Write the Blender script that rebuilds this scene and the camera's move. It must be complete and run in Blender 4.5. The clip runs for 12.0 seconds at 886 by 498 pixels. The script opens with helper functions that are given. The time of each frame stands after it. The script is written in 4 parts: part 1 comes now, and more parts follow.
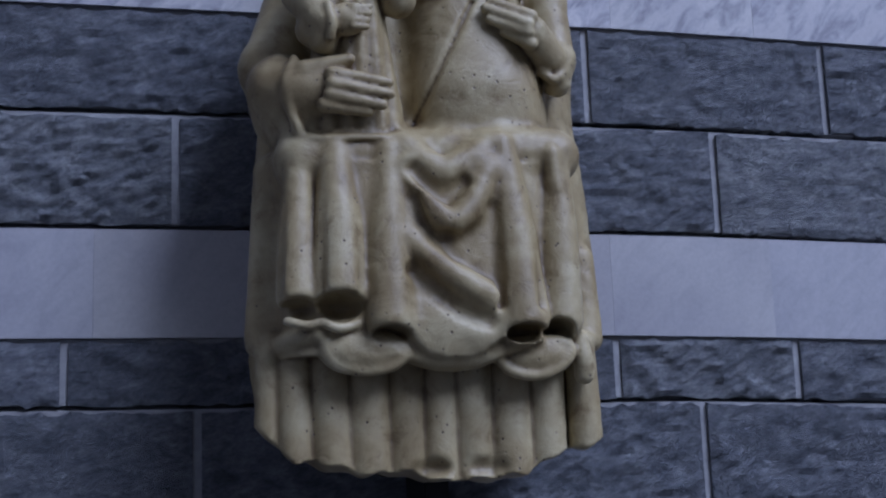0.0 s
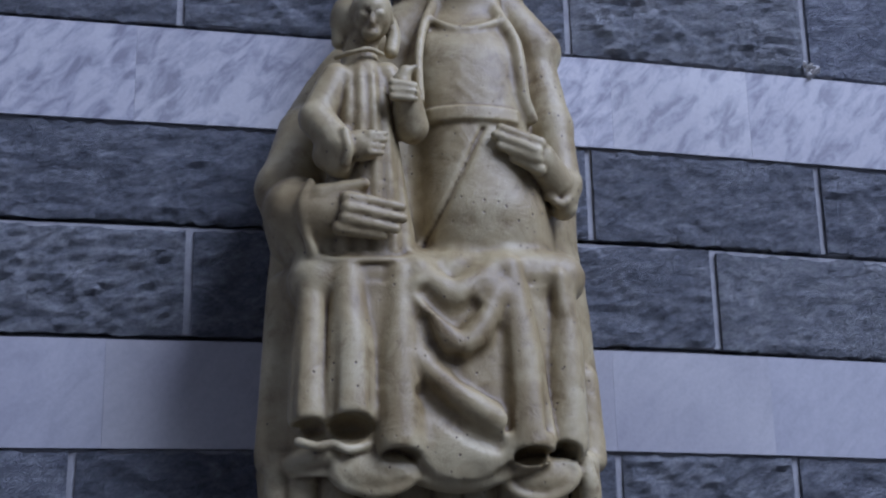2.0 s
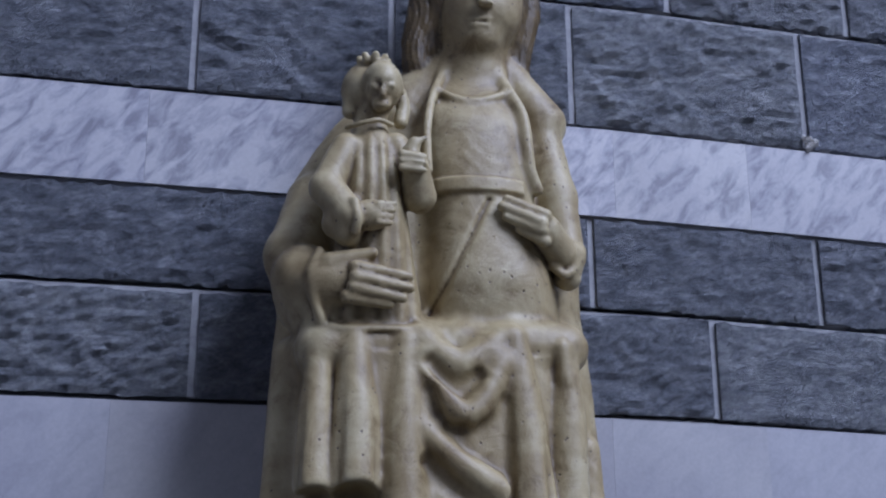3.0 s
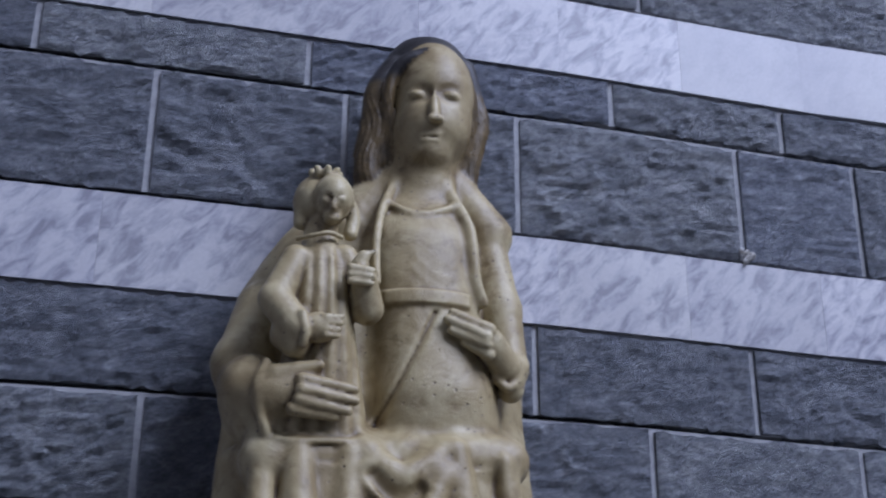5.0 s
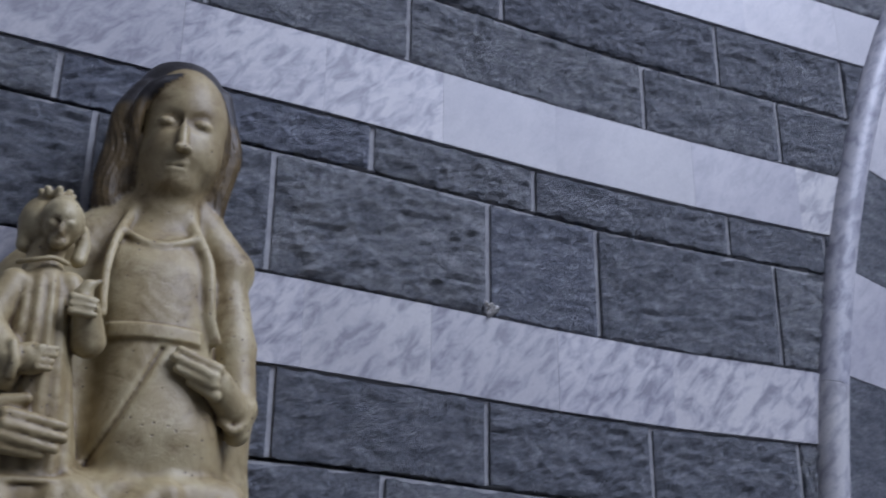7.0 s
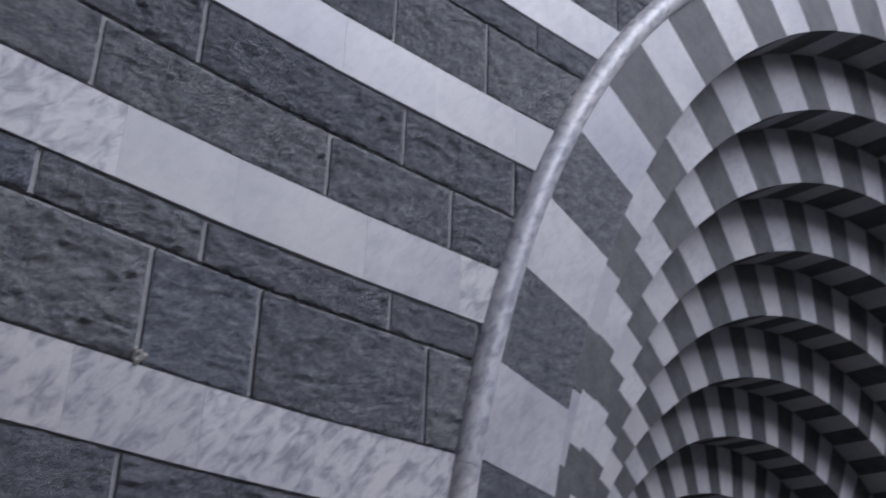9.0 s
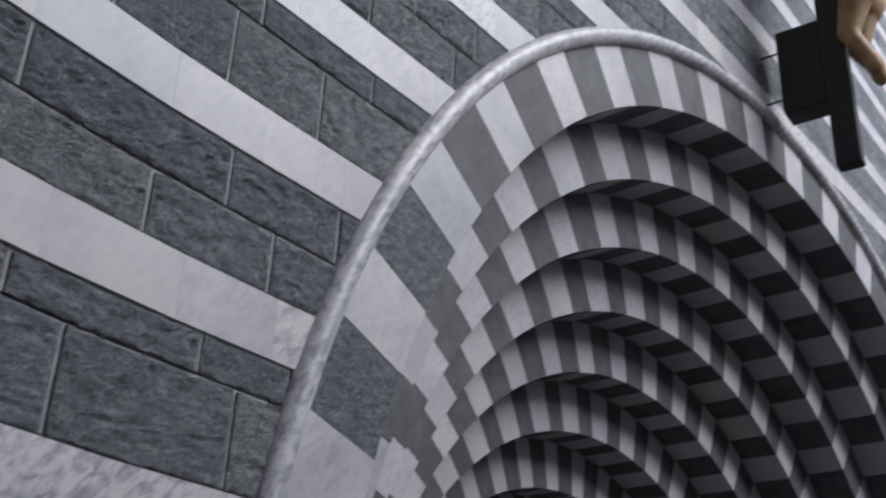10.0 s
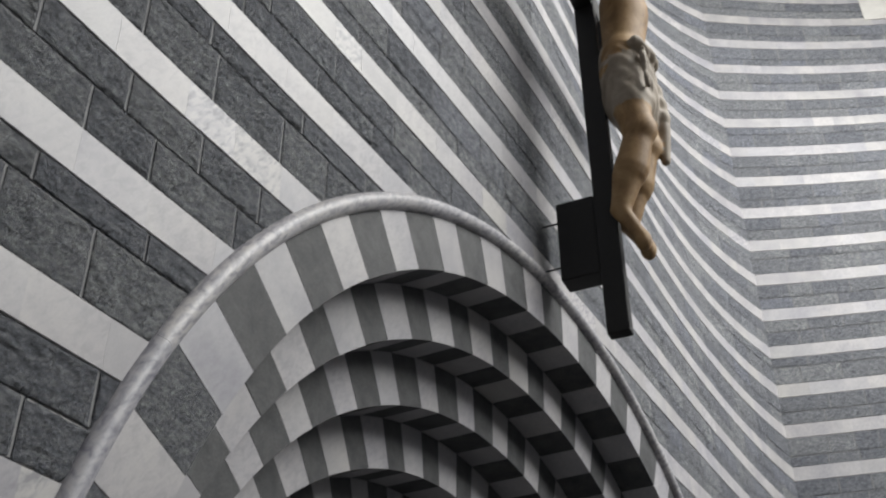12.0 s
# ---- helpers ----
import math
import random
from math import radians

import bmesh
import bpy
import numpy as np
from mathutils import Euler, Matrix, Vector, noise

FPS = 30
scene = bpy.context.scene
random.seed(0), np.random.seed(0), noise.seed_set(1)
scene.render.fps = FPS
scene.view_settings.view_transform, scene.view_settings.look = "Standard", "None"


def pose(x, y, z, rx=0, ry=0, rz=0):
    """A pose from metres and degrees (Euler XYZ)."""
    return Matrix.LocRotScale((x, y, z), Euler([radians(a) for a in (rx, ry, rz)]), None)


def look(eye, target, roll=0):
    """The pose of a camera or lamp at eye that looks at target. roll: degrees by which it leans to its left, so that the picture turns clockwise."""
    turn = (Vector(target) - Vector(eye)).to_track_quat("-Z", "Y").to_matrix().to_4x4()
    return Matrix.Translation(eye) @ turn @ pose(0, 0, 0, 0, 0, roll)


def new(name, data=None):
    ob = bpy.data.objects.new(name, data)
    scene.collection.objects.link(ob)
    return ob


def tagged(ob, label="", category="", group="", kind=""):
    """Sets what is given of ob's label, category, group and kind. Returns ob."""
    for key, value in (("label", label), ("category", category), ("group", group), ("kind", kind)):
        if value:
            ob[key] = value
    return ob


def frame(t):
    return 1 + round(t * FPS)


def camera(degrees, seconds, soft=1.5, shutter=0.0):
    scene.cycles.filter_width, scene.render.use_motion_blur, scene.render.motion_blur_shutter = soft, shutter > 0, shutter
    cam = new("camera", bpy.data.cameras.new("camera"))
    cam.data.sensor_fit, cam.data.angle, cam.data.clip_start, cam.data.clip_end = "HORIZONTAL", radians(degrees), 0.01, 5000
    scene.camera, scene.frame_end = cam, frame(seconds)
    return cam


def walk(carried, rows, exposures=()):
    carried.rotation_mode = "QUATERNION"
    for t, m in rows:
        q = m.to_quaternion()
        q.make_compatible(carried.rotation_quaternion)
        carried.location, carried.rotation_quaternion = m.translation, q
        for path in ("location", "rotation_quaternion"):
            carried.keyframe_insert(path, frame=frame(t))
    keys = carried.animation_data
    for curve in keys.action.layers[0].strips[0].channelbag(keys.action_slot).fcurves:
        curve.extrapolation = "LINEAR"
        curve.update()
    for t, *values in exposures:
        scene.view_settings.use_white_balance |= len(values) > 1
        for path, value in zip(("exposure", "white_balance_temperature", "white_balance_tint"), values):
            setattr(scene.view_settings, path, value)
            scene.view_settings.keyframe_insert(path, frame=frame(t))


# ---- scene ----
cam = camera(44.7, 12.0, soft=2.1, shutter=0.4)
PATH = [
    (0, (-0.341, 0.023, 1.416), (0.017, 1.967, 1.72), -2.1),
    (0.5, (-0.347, 0.022, 1.418), (0.016, 1.956, 1.772), -2.0),
    (1, (-0.351, 0.015, 1.427), (0.024, 1.942, 1.808), -1.6),
    (1.5, (-0.353, 0.008, 1.434), (0.018, 1.928, 1.853), -1.6),
    (2, (-0.36, -0.001, 1.448), (0.012, 1.913, 1.896), -1.2),
    (2.5, (-0.367, -0.011, 1.455), (0.009, 1.89, 1.951), -0.7),
    (4.3, (-0.39, -0.03, 1.487), (0.007, 1.834, 2.094), 0.2),
    (4.5, (-0.385, -0.039, 1.488), (0.014, 1.819, 2.112), 0.1),
    (5, (-0.379, -0.046, 1.492), (0.085, 1.783, 2.156), 0.2),
    (5.5, (-0.363, -0.054, 1.501), (0.195, 1.746, 2.171), 0.0),
    (6, (-0.351, -0.053, 1.503), (0.304, 1.712, 2.177), 0.4),
    (6.5, (-0.343, -0.055, 1.507), (0.403, 1.666, 2.201), 0.4),
    (7, (-0.337, -0.059, 1.512), (0.49, 1.617, 2.223), 0.6),
    (7.2, (-0.326, -0.066, 1.512), (0.53, 1.589, 2.239), 0.8),
    (8.8, (-0.32, -0.07, 1.518), (0.915, 1.29, 2.308), 1.7),
    (9, (-0.321, -0.074, 1.529), (0.955, 1.238, 2.337), 2.2),
    (9.5, (-0.318, -0.087, 1.538), (1.056, 1.11, 2.364), 1.8),
    (10, (-0.323, -0.11, 1.546), (1.125, 0.954, 2.424), 2.6),
    (10.5, (-0.324, -0.136, 1.561), (1.18, 0.797, 2.493), 2.6),
    (11, (-0.327, -0.156, 1.56), (1.197, 0.675, 2.554), 1.2),
    (11.5, (-0.334, -0.176, 1.567), (1.186, 0.577, 2.627), 0.5),
    (12, (-0.339, -0.195, 1.583), (1.177, 0.498, 2.688), -0.4),
]
EXPOSURES = [(0.0, 0.03, 5000, 25), (2.5, 0.32, 5100, 25), (5.0, 0.38, 5250, 25), (7.0, 0.12, 5500, 22), (9.0, -0.04, 6000, 19), (10.0, 0.0, 6350, 16), (11.0, -0.08, 6700, 13), (12.0, -0.22, 7000, 11)]
walk(cam, [(t, look(eye, target, roll)) for t, eye, target, roll in PATH], EXPOSURES)

# ---- world and light ----
world = bpy.data.worlds.new("sky")
scene.world = world
world.use_nodes = True
wn = world.node_tree.nodes
sky = wn.new("ShaderNodeTexSky")
sky.sky_type = "NISHITA"
sky.sun_disc = False
sky.sun_elevation, sky.sun_rotation = radians(50), radians(200)
world.node_tree.links.new(sky.outputs[0], wn["Background"].inputs[0])
wn["Background"].inputs[1].default_value = 0.10


def area_lamp(name, m, sx, sy, power, colour):
    data = bpy.data.lights.new(name, "AREA")
    data.shape, data.size, data.size_y, data.energy, data.color = "RECTANGLE", sx, sy, power, colour
    ob = new(name, data)
    ob.matrix_world = m
    return ob


# daylight through the glass roof
area_lamp("skylight_daylight", pose(4.4, -3.9, 8.25, 41.2), 4.2, 5.4, 830, (0.93, 0.97, 1.0))

# ---- materials ----


def material(name, rough, build):
    m = bpy.data.materials.new(name)
    m.use_nodes = True
    nt = m.node_tree
    bs = nt.nodes["Principled BSDF"]
    bs.inputs["Roughness"].default_value = rough
    build(nt, bs)
    return m


def node(nt, kind, **vals):
    n = nt.nodes.new(kind)
    for k, v in vals.items():
        n.inputs[k].default_value = v
    return n


def coords(nt, scale, stretch=(1, 1, 1), rnd=0.0):
    """Object-space coordinates, moved for each piece by its random number."""
    tc = nt.nodes.new("ShaderNodeTexCoord")
    mp = nt.nodes.new("ShaderNodeMapping")
    mp.inputs["Scale"].default_value = [scale * s for s in stretch]
    nt.links.new(tc.outputs["Object"], mp.inputs[0])
    if rnd:
        oi = nt.nodes.new("ShaderNodeObjectInfo")
        ge = nt.nodes.new("ShaderNodeNewGeometry")
        ad = nt.nodes.new("ShaderNodeMath")
        ad.operation = "ADD"
        mu = nt.nodes.new("ShaderNodeMath")
        mu.operation = "MULTIPLY"
        mu.inputs[1].default_value = rnd
        nt.links.new(oi.outputs["Random"], ad.inputs[0])
        nt.links.new(ge.outputs["Random Per Island"], ad.inputs[1])
        nt.links.new(ad.outputs[0], mu.inputs[0])
        nt.links.new(mu.outputs[0], mp.inputs["Location"])
    return mp.outputs[0]


def ramp(nt, source, stops):
    r = nt.nodes.new("ShaderNodeValToRGB")
    while len(r.color_ramp.elements) < len(stops):
        r.color_ramp.elements.new(0.5)
    for e, (p, c) in zip(r.color_ramp.elements, stops):
        e.position, e.color = p, (*c, 1)
    nt.links.new(source, r.inputs[0])
    return r.outputs[0]


def mix(nt, a, b, f, mode="MIX"):
    x = nt.nodes.new("ShaderNodeMix")
    x.data_type, x.blend_type = "RGBA", mode
    for sock, v in ((x.inputs[0], f), (x.inputs[6], a), (x.inputs[7], b)):
        if hasattr(v, "links"):
            nt.links.new(v, sock)
        else:
            sock.default_value = v if isinstance(v, float) else (*v, 1)
    return x.outputs[2]


def bump(nt, bs, height, strength, dist, before=None):
    b = nt.nodes.new("ShaderNodeBump")
    b.inputs["Strength"].default_value, b.inputs["Distance"].default_value = strength, dist
    nt.links.new(height, b.inputs["Height"])
    if before:
        nt.links.new(before, b.inputs["Normal"])
    nt.links.new(b.outputs[0], bs.inputs["Normal"])
    return b.outputs[0]


def noise_tex(nt, vec, scale, detail=6.0, rough=0.6, dist=0.0):
    n = node(nt, "ShaderNodeTexNoise", Scale=scale, Detail=detail, Roughness=rough, Distortion=dist)
    nt.links.new(vec, n.inputs["Vector"])
    return n.outputs["Fac"]


def piece_random(nt):
    oi = nt.nodes.new("ShaderNodeObjectInfo")
    ge = nt.nodes.new("ShaderNodeNewGeometry")
    ad = nt.nodes.new("ShaderNodeMath")
    ad.operation = "ADD"
    fr = nt.nodes.new("ShaderNodeMath")
    fr.operation = "FRACT"
    nt.links.new(oi.outputs["Random"], ad.inputs[0])
    nt.links.new(ge.outputs["Random Per Island"], ad.inputs[1])
    nt.links.new(ad.outputs[0], fr.inputs[0])
    return fr.outputs[0]


def gneiss(nt, bs):
    """Split grey gneiss: streaks along the bed, pale flecks, hackly relief."""
    streak = noise_tex(nt, coords(nt, 1, (1.0, 1.0, 1.9), 40), 34, 8, 0.72, 0.5)
    turn = nt.nodes.new("ShaderNodeMapping")
    turn.inputs["Rotation"].default_value = (0, radians(16), 0)
    nt.links.new(coords(nt, 1, (1, 1, 1), 40), turn.inputs[0])
    grain = nt.nodes.new("ShaderNodeMapping")
    grain.inputs["Scale"].default_value = (1.0, 1.0, 2.4)
    nt.links.new(turn.outputs[0], grain.inputs[0])
    fine = noise_tex(nt, grain.outputs[0], 115, 7, 0.75, 0.6)
    tone = piece_random(nt)
    base = ramp(nt, streak, [(0.28, (0.075, 0.082, 0.097)), (0.44, (0.205, 0.217, 0.242)), (0.56, (0.293, 0.304, 0.325)), (0.70, (0.44, 0.45, 0.47))])
    fleck = ramp(nt, fine, [(0.36, (0.42, 0.42, 0.43)), (0.5, (0.95, 0.95, 0.95)), (0.64, (1.45, 1.45, 1.45))])
    col = mix(nt, base, fleck, 0.62, "MULTIPLY")
    tint = ramp(nt, tone, [(0.0, (0.85, 0.86, 0.9)), (0.5, (1.05, 1.05, 1.05)), (0.8, (1.25, 1.24, 1.2)), (1.0, (1.0, 1.02, 1.1))])
    nt.links.new(mix(nt, col, tint, 1.0, "MULTIPLY"), bs.inputs["Base Color"])
    n1 = bump(nt, bs, streak, 1.0, 0.026)
    bump(nt, bs, fine, 1.0, 0.009, n1)


def sawn_gneiss(nt, bs):
    """The same stone sawn and tooled smooth, for voussoirs."""
    cloud = noise_tex(nt, coords(nt, 1, (1, 1, 1), 30), 14, 8, 0.65, 0.4)
    fine = noise_tex(nt, coords(nt, 1, (1, 1, 1), 30), 160, 3, 0.6)
    col = ramp(nt, cloud, [(0.3, (0.048, 0.050, 0.054)), (0.7, (0.112, 0.114, 0.118))])
    grain = ramp(nt, fine, [(0.3, (0.65, 0.65, 0.65)), (0.7, (1.1, 1.1, 1.1))])
    nt.links.new(mix(nt, col, grain, 0.7, "MULTIPLY"), bs.inputs["Base Color"])
    bump(nt, bs, fine, 0.3, 0.002)


def marble(nt, bs, veined=False):
    """White marble: nearly plain slabs, or slabs mottled with slanting smoky streaks."""
    tc = coords(nt, 1, (1, 1, 1), 60)
    turn = nt.nodes.new("ShaderNodeMapping")
    turn.inputs["Rotation"].default_value = (0, radians(-42), 0)
    nt.links.new(tc, turn.inputs[0])
    long = nt.nodes.new("ShaderNodeMapping")
    long.inputs["Scale"].default_value = (1.0, 1.0, 0.42)
    nt.links.new(turn.outputs[0], long.inputs[0])
    cloud = noise_tex(nt, tc, 5, 5, 0.55, 0.3)
    vein = noise_tex(nt, long.outputs[0], 62, 5, 0.58, 0.6)
    grain = noise_tex(nt, tc, 220, 3, 0.6)
    tone = piece_random(nt)
    veins = ramp(nt, vein, [(0.36, (0.27, 0.27, 0.30)), (0.47, (0.44, 0.44, 0.465)), (0.57, (0.58, 0.575, 0.57))])
    plain = ramp(nt, cloud, [(0.25, (0.42, 0.415, 0.43)), (0.75, (0.525, 0.52, 0.515))])
    lo, hi = (0.75, 1.0) if veined else (0.05, 0.3)
    some = ramp(nt, tone, [(0.0, (lo, lo, lo)), (1.0, (hi, hi, hi))])
    col = mix(nt, plain, veins, some)
    patch = ramp(nt, cloud, [(0.3, (0.86, 0.86, 0.89)), (0.6, (1.0, 1.0, 1.0))])
    col = mix(nt, col, patch, 1.0, "MULTIPLY")
    speck = ramp(nt, grain, [(0.3, (0.92, 0.92, 0.92)), (0.7, (1.02, 1.02, 1.02))])
    col = mix(nt, col, speck, 1.0, "MULTIPLY")
    tint = ramp(nt, tone, [(0.0, (0.86, 0.85, 0.87)), (0.2, (1.0, 0.985, 0.96)), (0.42, (0.88, 0.88, 0.92)), (0.7, (1.02, 1.0, 0.99)), (1.0, (0.94, 0.93, 0.96))])
    nt.links.new(mix(nt, col, tint, 1.0, "MULTIPLY"), bs.inputs["Base Color"])
    bump(nt, bs, vein, 0.06, 0.002)


def mortar(nt, bs):
    n = noise_tex(nt, coords(nt, 1), 60, 6, 0.7)
    nt.links.new(ramp(nt, n, [(0.3, (0.27, 0.27, 0.28)), (0.7, (0.40, 0.40, 0.40))]), bs.inputs["Base Color"])
    bump(nt, bs, n, 0.5, 0.004)


def carved(nt, bs):
    """Old polychromed limewood: ivory paint, ochre showing through, pits and dark wormholes."""
    v = coords(nt, 1)
    cloud = noise_tex(nt, v, 14, 7, 0.6, 0.3)
    grime = noise_tex(nt, v, 34, 8, 0.7, 0.5)
    pits = node(nt, "ShaderNodeTexVoronoi", Scale=110.0)
    nt.links.new(v, pits.inputs["Vector"])
    gate = noise_tex(nt, v, 26, 3, 0.6)
    base = ramp(nt, cloud, [(0.3, (0.215, 0.16, 0.072)), (0.5, (0.35, 0.287, 0.152)), (0.7, (0.46, 0.405, 0.245))])
    worn = ramp(nt, grime, [(0.32, (0.36, 0.27, 0.17)), (0.46, (0.9, 0.88, 0.85)), (0.6, (1.08, 1.08, 1.08))])
    col = mix(nt, base, worn, 0.7, "MULTIPLY")
    # creases: brown staining plus fold shade put into the colour; ridges lighter
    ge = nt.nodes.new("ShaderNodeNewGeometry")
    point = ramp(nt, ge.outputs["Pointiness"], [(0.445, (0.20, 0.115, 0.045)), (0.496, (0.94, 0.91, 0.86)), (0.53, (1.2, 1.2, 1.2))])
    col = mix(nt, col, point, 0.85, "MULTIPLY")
    hole = ramp(nt, pits.outputs["Distance"], [(0.07, (0.0, 0.0, 0.0)), (0.16, (1, 1, 1))])
    sel = ramp(nt, gate, [(0.47, (1, 1, 1)), (0.52, (0, 0, 0))])
    spots = mix(nt, hole, (1.0, 1.0, 1.0), sel)
    dark = mix(nt, (0.09, 0.06, 0.04), col, spots)
    at = nt.nodes.new("ShaderNodeAttribute")
    at.attribute_name = "paint"
    hair = ramp(nt, grime, [(0.3, (0.022, 0.014, 0.005)), (0.7, (0.15, 0.10, 0.034))])
    locks = ramp(nt, at.outputs["Fac"], [(0.0, (0, 0, 0)), (0.55, (1, 1, 1))])
    band = ramp(nt, at.outputs["Fac"], [(0.62, (0, 0, 0)), (0.9, (1, 1, 1))])
    hair = mix(nt, hair, (0.022, 0.019, 0.018), band)
    nt.links.new(mix(nt, dark, hair, locks), bs.inputs["Base Color"])
    n1 = bump(nt, bs, grime, 0.4, 0.004)
    bump(nt, bs, spots, 0.4, 0.002, n1)


def flesh_wood(nt, bs):
    v = coords(nt, 1)
    cloud = noise_tex(nt, v, 9, 7, 0.65, 0.4)
    base = ramp(nt, cloud, [(0.3, (0.15, 0.08, 0.03)), (0.55, (0.31, 0.19, 0.085)), (0.75, (0.43, 0.295, 0.15))])
    cloth = ramp(nt, cloud, [(0.3, (0.17, 0.135, 0.10)), (0.7, (0.38, 0.325, 0.26))])
    at = nt.nodes.new("ShaderNodeAttribute")
    at.attribute_name = "paint"
    nt.links.new(mix(nt, base, cloth, at.outputs["Fac"]), bs.inputs["Base Color"])
    bump(nt, bs, cloud, 0.3, 0.006)


def black_iron(nt, bs):
    n = noise_tex(nt, coords(nt, 1), 40, 5, 0.6)
    nt.links.new(ramp(nt, n, [(0.3, (0.003, 0.003, 0.0035)), (0.7, (0.007, 0.007, 0.0075))]), bs.inputs["Base Color"])
    bump(nt, bs, n, 0.1, 0.002)


def granite_floor(nt, bs):
    n = noise_tex(nt, coords(nt, 1), 30, 8, 0.7)
    nt.links.new(ramp(nt, n, [(0.3, (0.02, 0.02, 0.021)), (0.7, (0.05, 0.05, 0.05))]), bs.inputs["Base Color"])


def plaster(nt, bs):
    n = noise_tex(nt, coords(nt, 1), 6, 6, 0.6)
    nt.links.new(ramp(nt, n, [(0.3, (0.60, 0.585, 0.55)), (0.7, (0.75, 0.735, 0.70))]), bs.inputs["Base Color"])


def glass(nt, bs):
    bs.inputs["Transmission Weight"].default_value = 1.0
    bs.inputs["Base Color"].default_value = (0.95, 0.98, 0.97, 1)


GNEISS = material("split_gneiss", 0.85, gneiss)
SAWN = material("sawn_gneiss", 0.7, sawn_gneiss)
MARBLE = material("white_marble", 0.45, marble)
VEINED = material("veined_marble", 0.45, lambda nt, bs: marble(nt, bs, True))
MORTAR = material("lime_mortar", 0.95, mortar)
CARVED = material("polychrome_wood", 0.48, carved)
FLESH = material("painted_wood", 0.62, flesh_wood)
IRON = material("black_metal", 0.6, black_iron)
FLOOR = material("granite_floor", 0.4, granite_floor)
PLASTER = material("pale_stone", 0.8, plaster)
GLASS = material("clear_glass", 0.02, glass)

# ---- helpers for meshes ----


def mesh_object(name, verts, faces, mat, parent=None, label="", smooth=False):
    me = bpy.data.meshes.new(name)
    me.from_pydata(verts, [], faces)
    me.materials.append(mat)
    if smooth:
        me.shade_smooth()
    ob = new(name, me)
    ob.parent = parent
    return tagged(ob, label=label)


def box_data(x0, x1, y0, y1, z0, z1):
    v = [(x, y, z) for x in (x0, x1) for y in (y0, y1) for z in (z0, z1)]
    f = [(0, 1, 3, 2), (4, 6, 7, 5), (0, 4, 5, 1), (2, 3, 7, 6), (0, 2, 6, 4), (1, 5, 7, 3)]
    return v, f


def box_object(name, x0, x1, y0, y1, z0, z1, mat, parent=None, label="", bevel=0.0):
    bm = bmesh.new()
    v, f = box_data(x0, x1, y0, y1, z0, z1)
    vs = [bm.verts.new(p) for p in v]
    for q in f:
        bm.faces.new([vs[i] for i in q])
    bmesh.ops.recalc_face_normals(bm, faces=bm.faces)
    if bevel:
        bmesh.ops.bevel(bm, geom=list(bm.edges), offset=bevel, segments=2, affect="EDGES")
    me = bpy.data.meshes.new(name)
    bm.to_mesh(me)
    bm.free()
    me.materials.append(mat)
    ob = new(name, me)
    ob.parent = parent
    return tagged(ob, label=label)


# ---- plan ----
PERIOD, WHITE_H, LEVEL = 0.33, 0.107, 2.145  # courses: one white band and two grey ones
ARCH_X, ARCH_Z, ARCH_R = 3.13, 1.47, 2.312
CORNER_E, CORNER_W, TOP = 7.44, -1.02, 10.5
LEAN_ARCH = radians(-4.5)


def wall_y(x):
    """Face of the altar wall, straight at first and then turning slightly towards the nave."""
    return 1.1 - 0.0385 * ((x - 0.9) + math.sqrt((x - 0.9) ** 2 + 0.36))


def bulge(s, z):
    """East of the niche the altar wall bellies out behind, more so the higher it rises."""
    u = min(1.0, max(0.0, (s - 2.5) / (CORNER_E - 2.5)))
    return max(0.0, 0.9 + 0.6 * (z - 5)) * u * u * (1 - u)


def north(s, z, d):
    """The courses rise a little towards the west end, and dip towards the niche."""
    rise = 0.0095 * (0.2 - s + math.sqrt((0.2 - s) ** 2 + 0.04)) * (s < 1.3)
    dip = 0.0155 * min(1.0, max(0.0, (s - 0.1) / 0.4)) * min(1.0, max(0.0, 3.0 - s)) * min(1.0, max(0.0, (3.9 - z) / 0.6))
    return (s, wall_y(s) + bulge(s, z) - d, z + rise - dip)


def flare(z):
    return max(0.03, 0.17 + 0.1 * (z - 4.6))


def east(s, z, d):
    """The east wall opens out as it rises; s runs from the corner towards the south."""
    return (CORNER_E + flare(z) * s * (1 - s / 8) - d, wall_y(CORNER_E) - s - 0.1 * d, z)


def west(s, z, d):
    return (CORNER_W - flare(z) * s * (1 - s / 8) + d, wall_y(CORNER_W) - s, z)


def south(s, z, d):
    return (s, -6.4 + d, z)


def arch_top(x):
    """Lower limit of the wall over the arch at x."""
    h = ARCH_R ** 2 - (x - ARCH_X) ** 2
    return ARCH_Z + math.sqrt(h) if h > 0 else -1.0


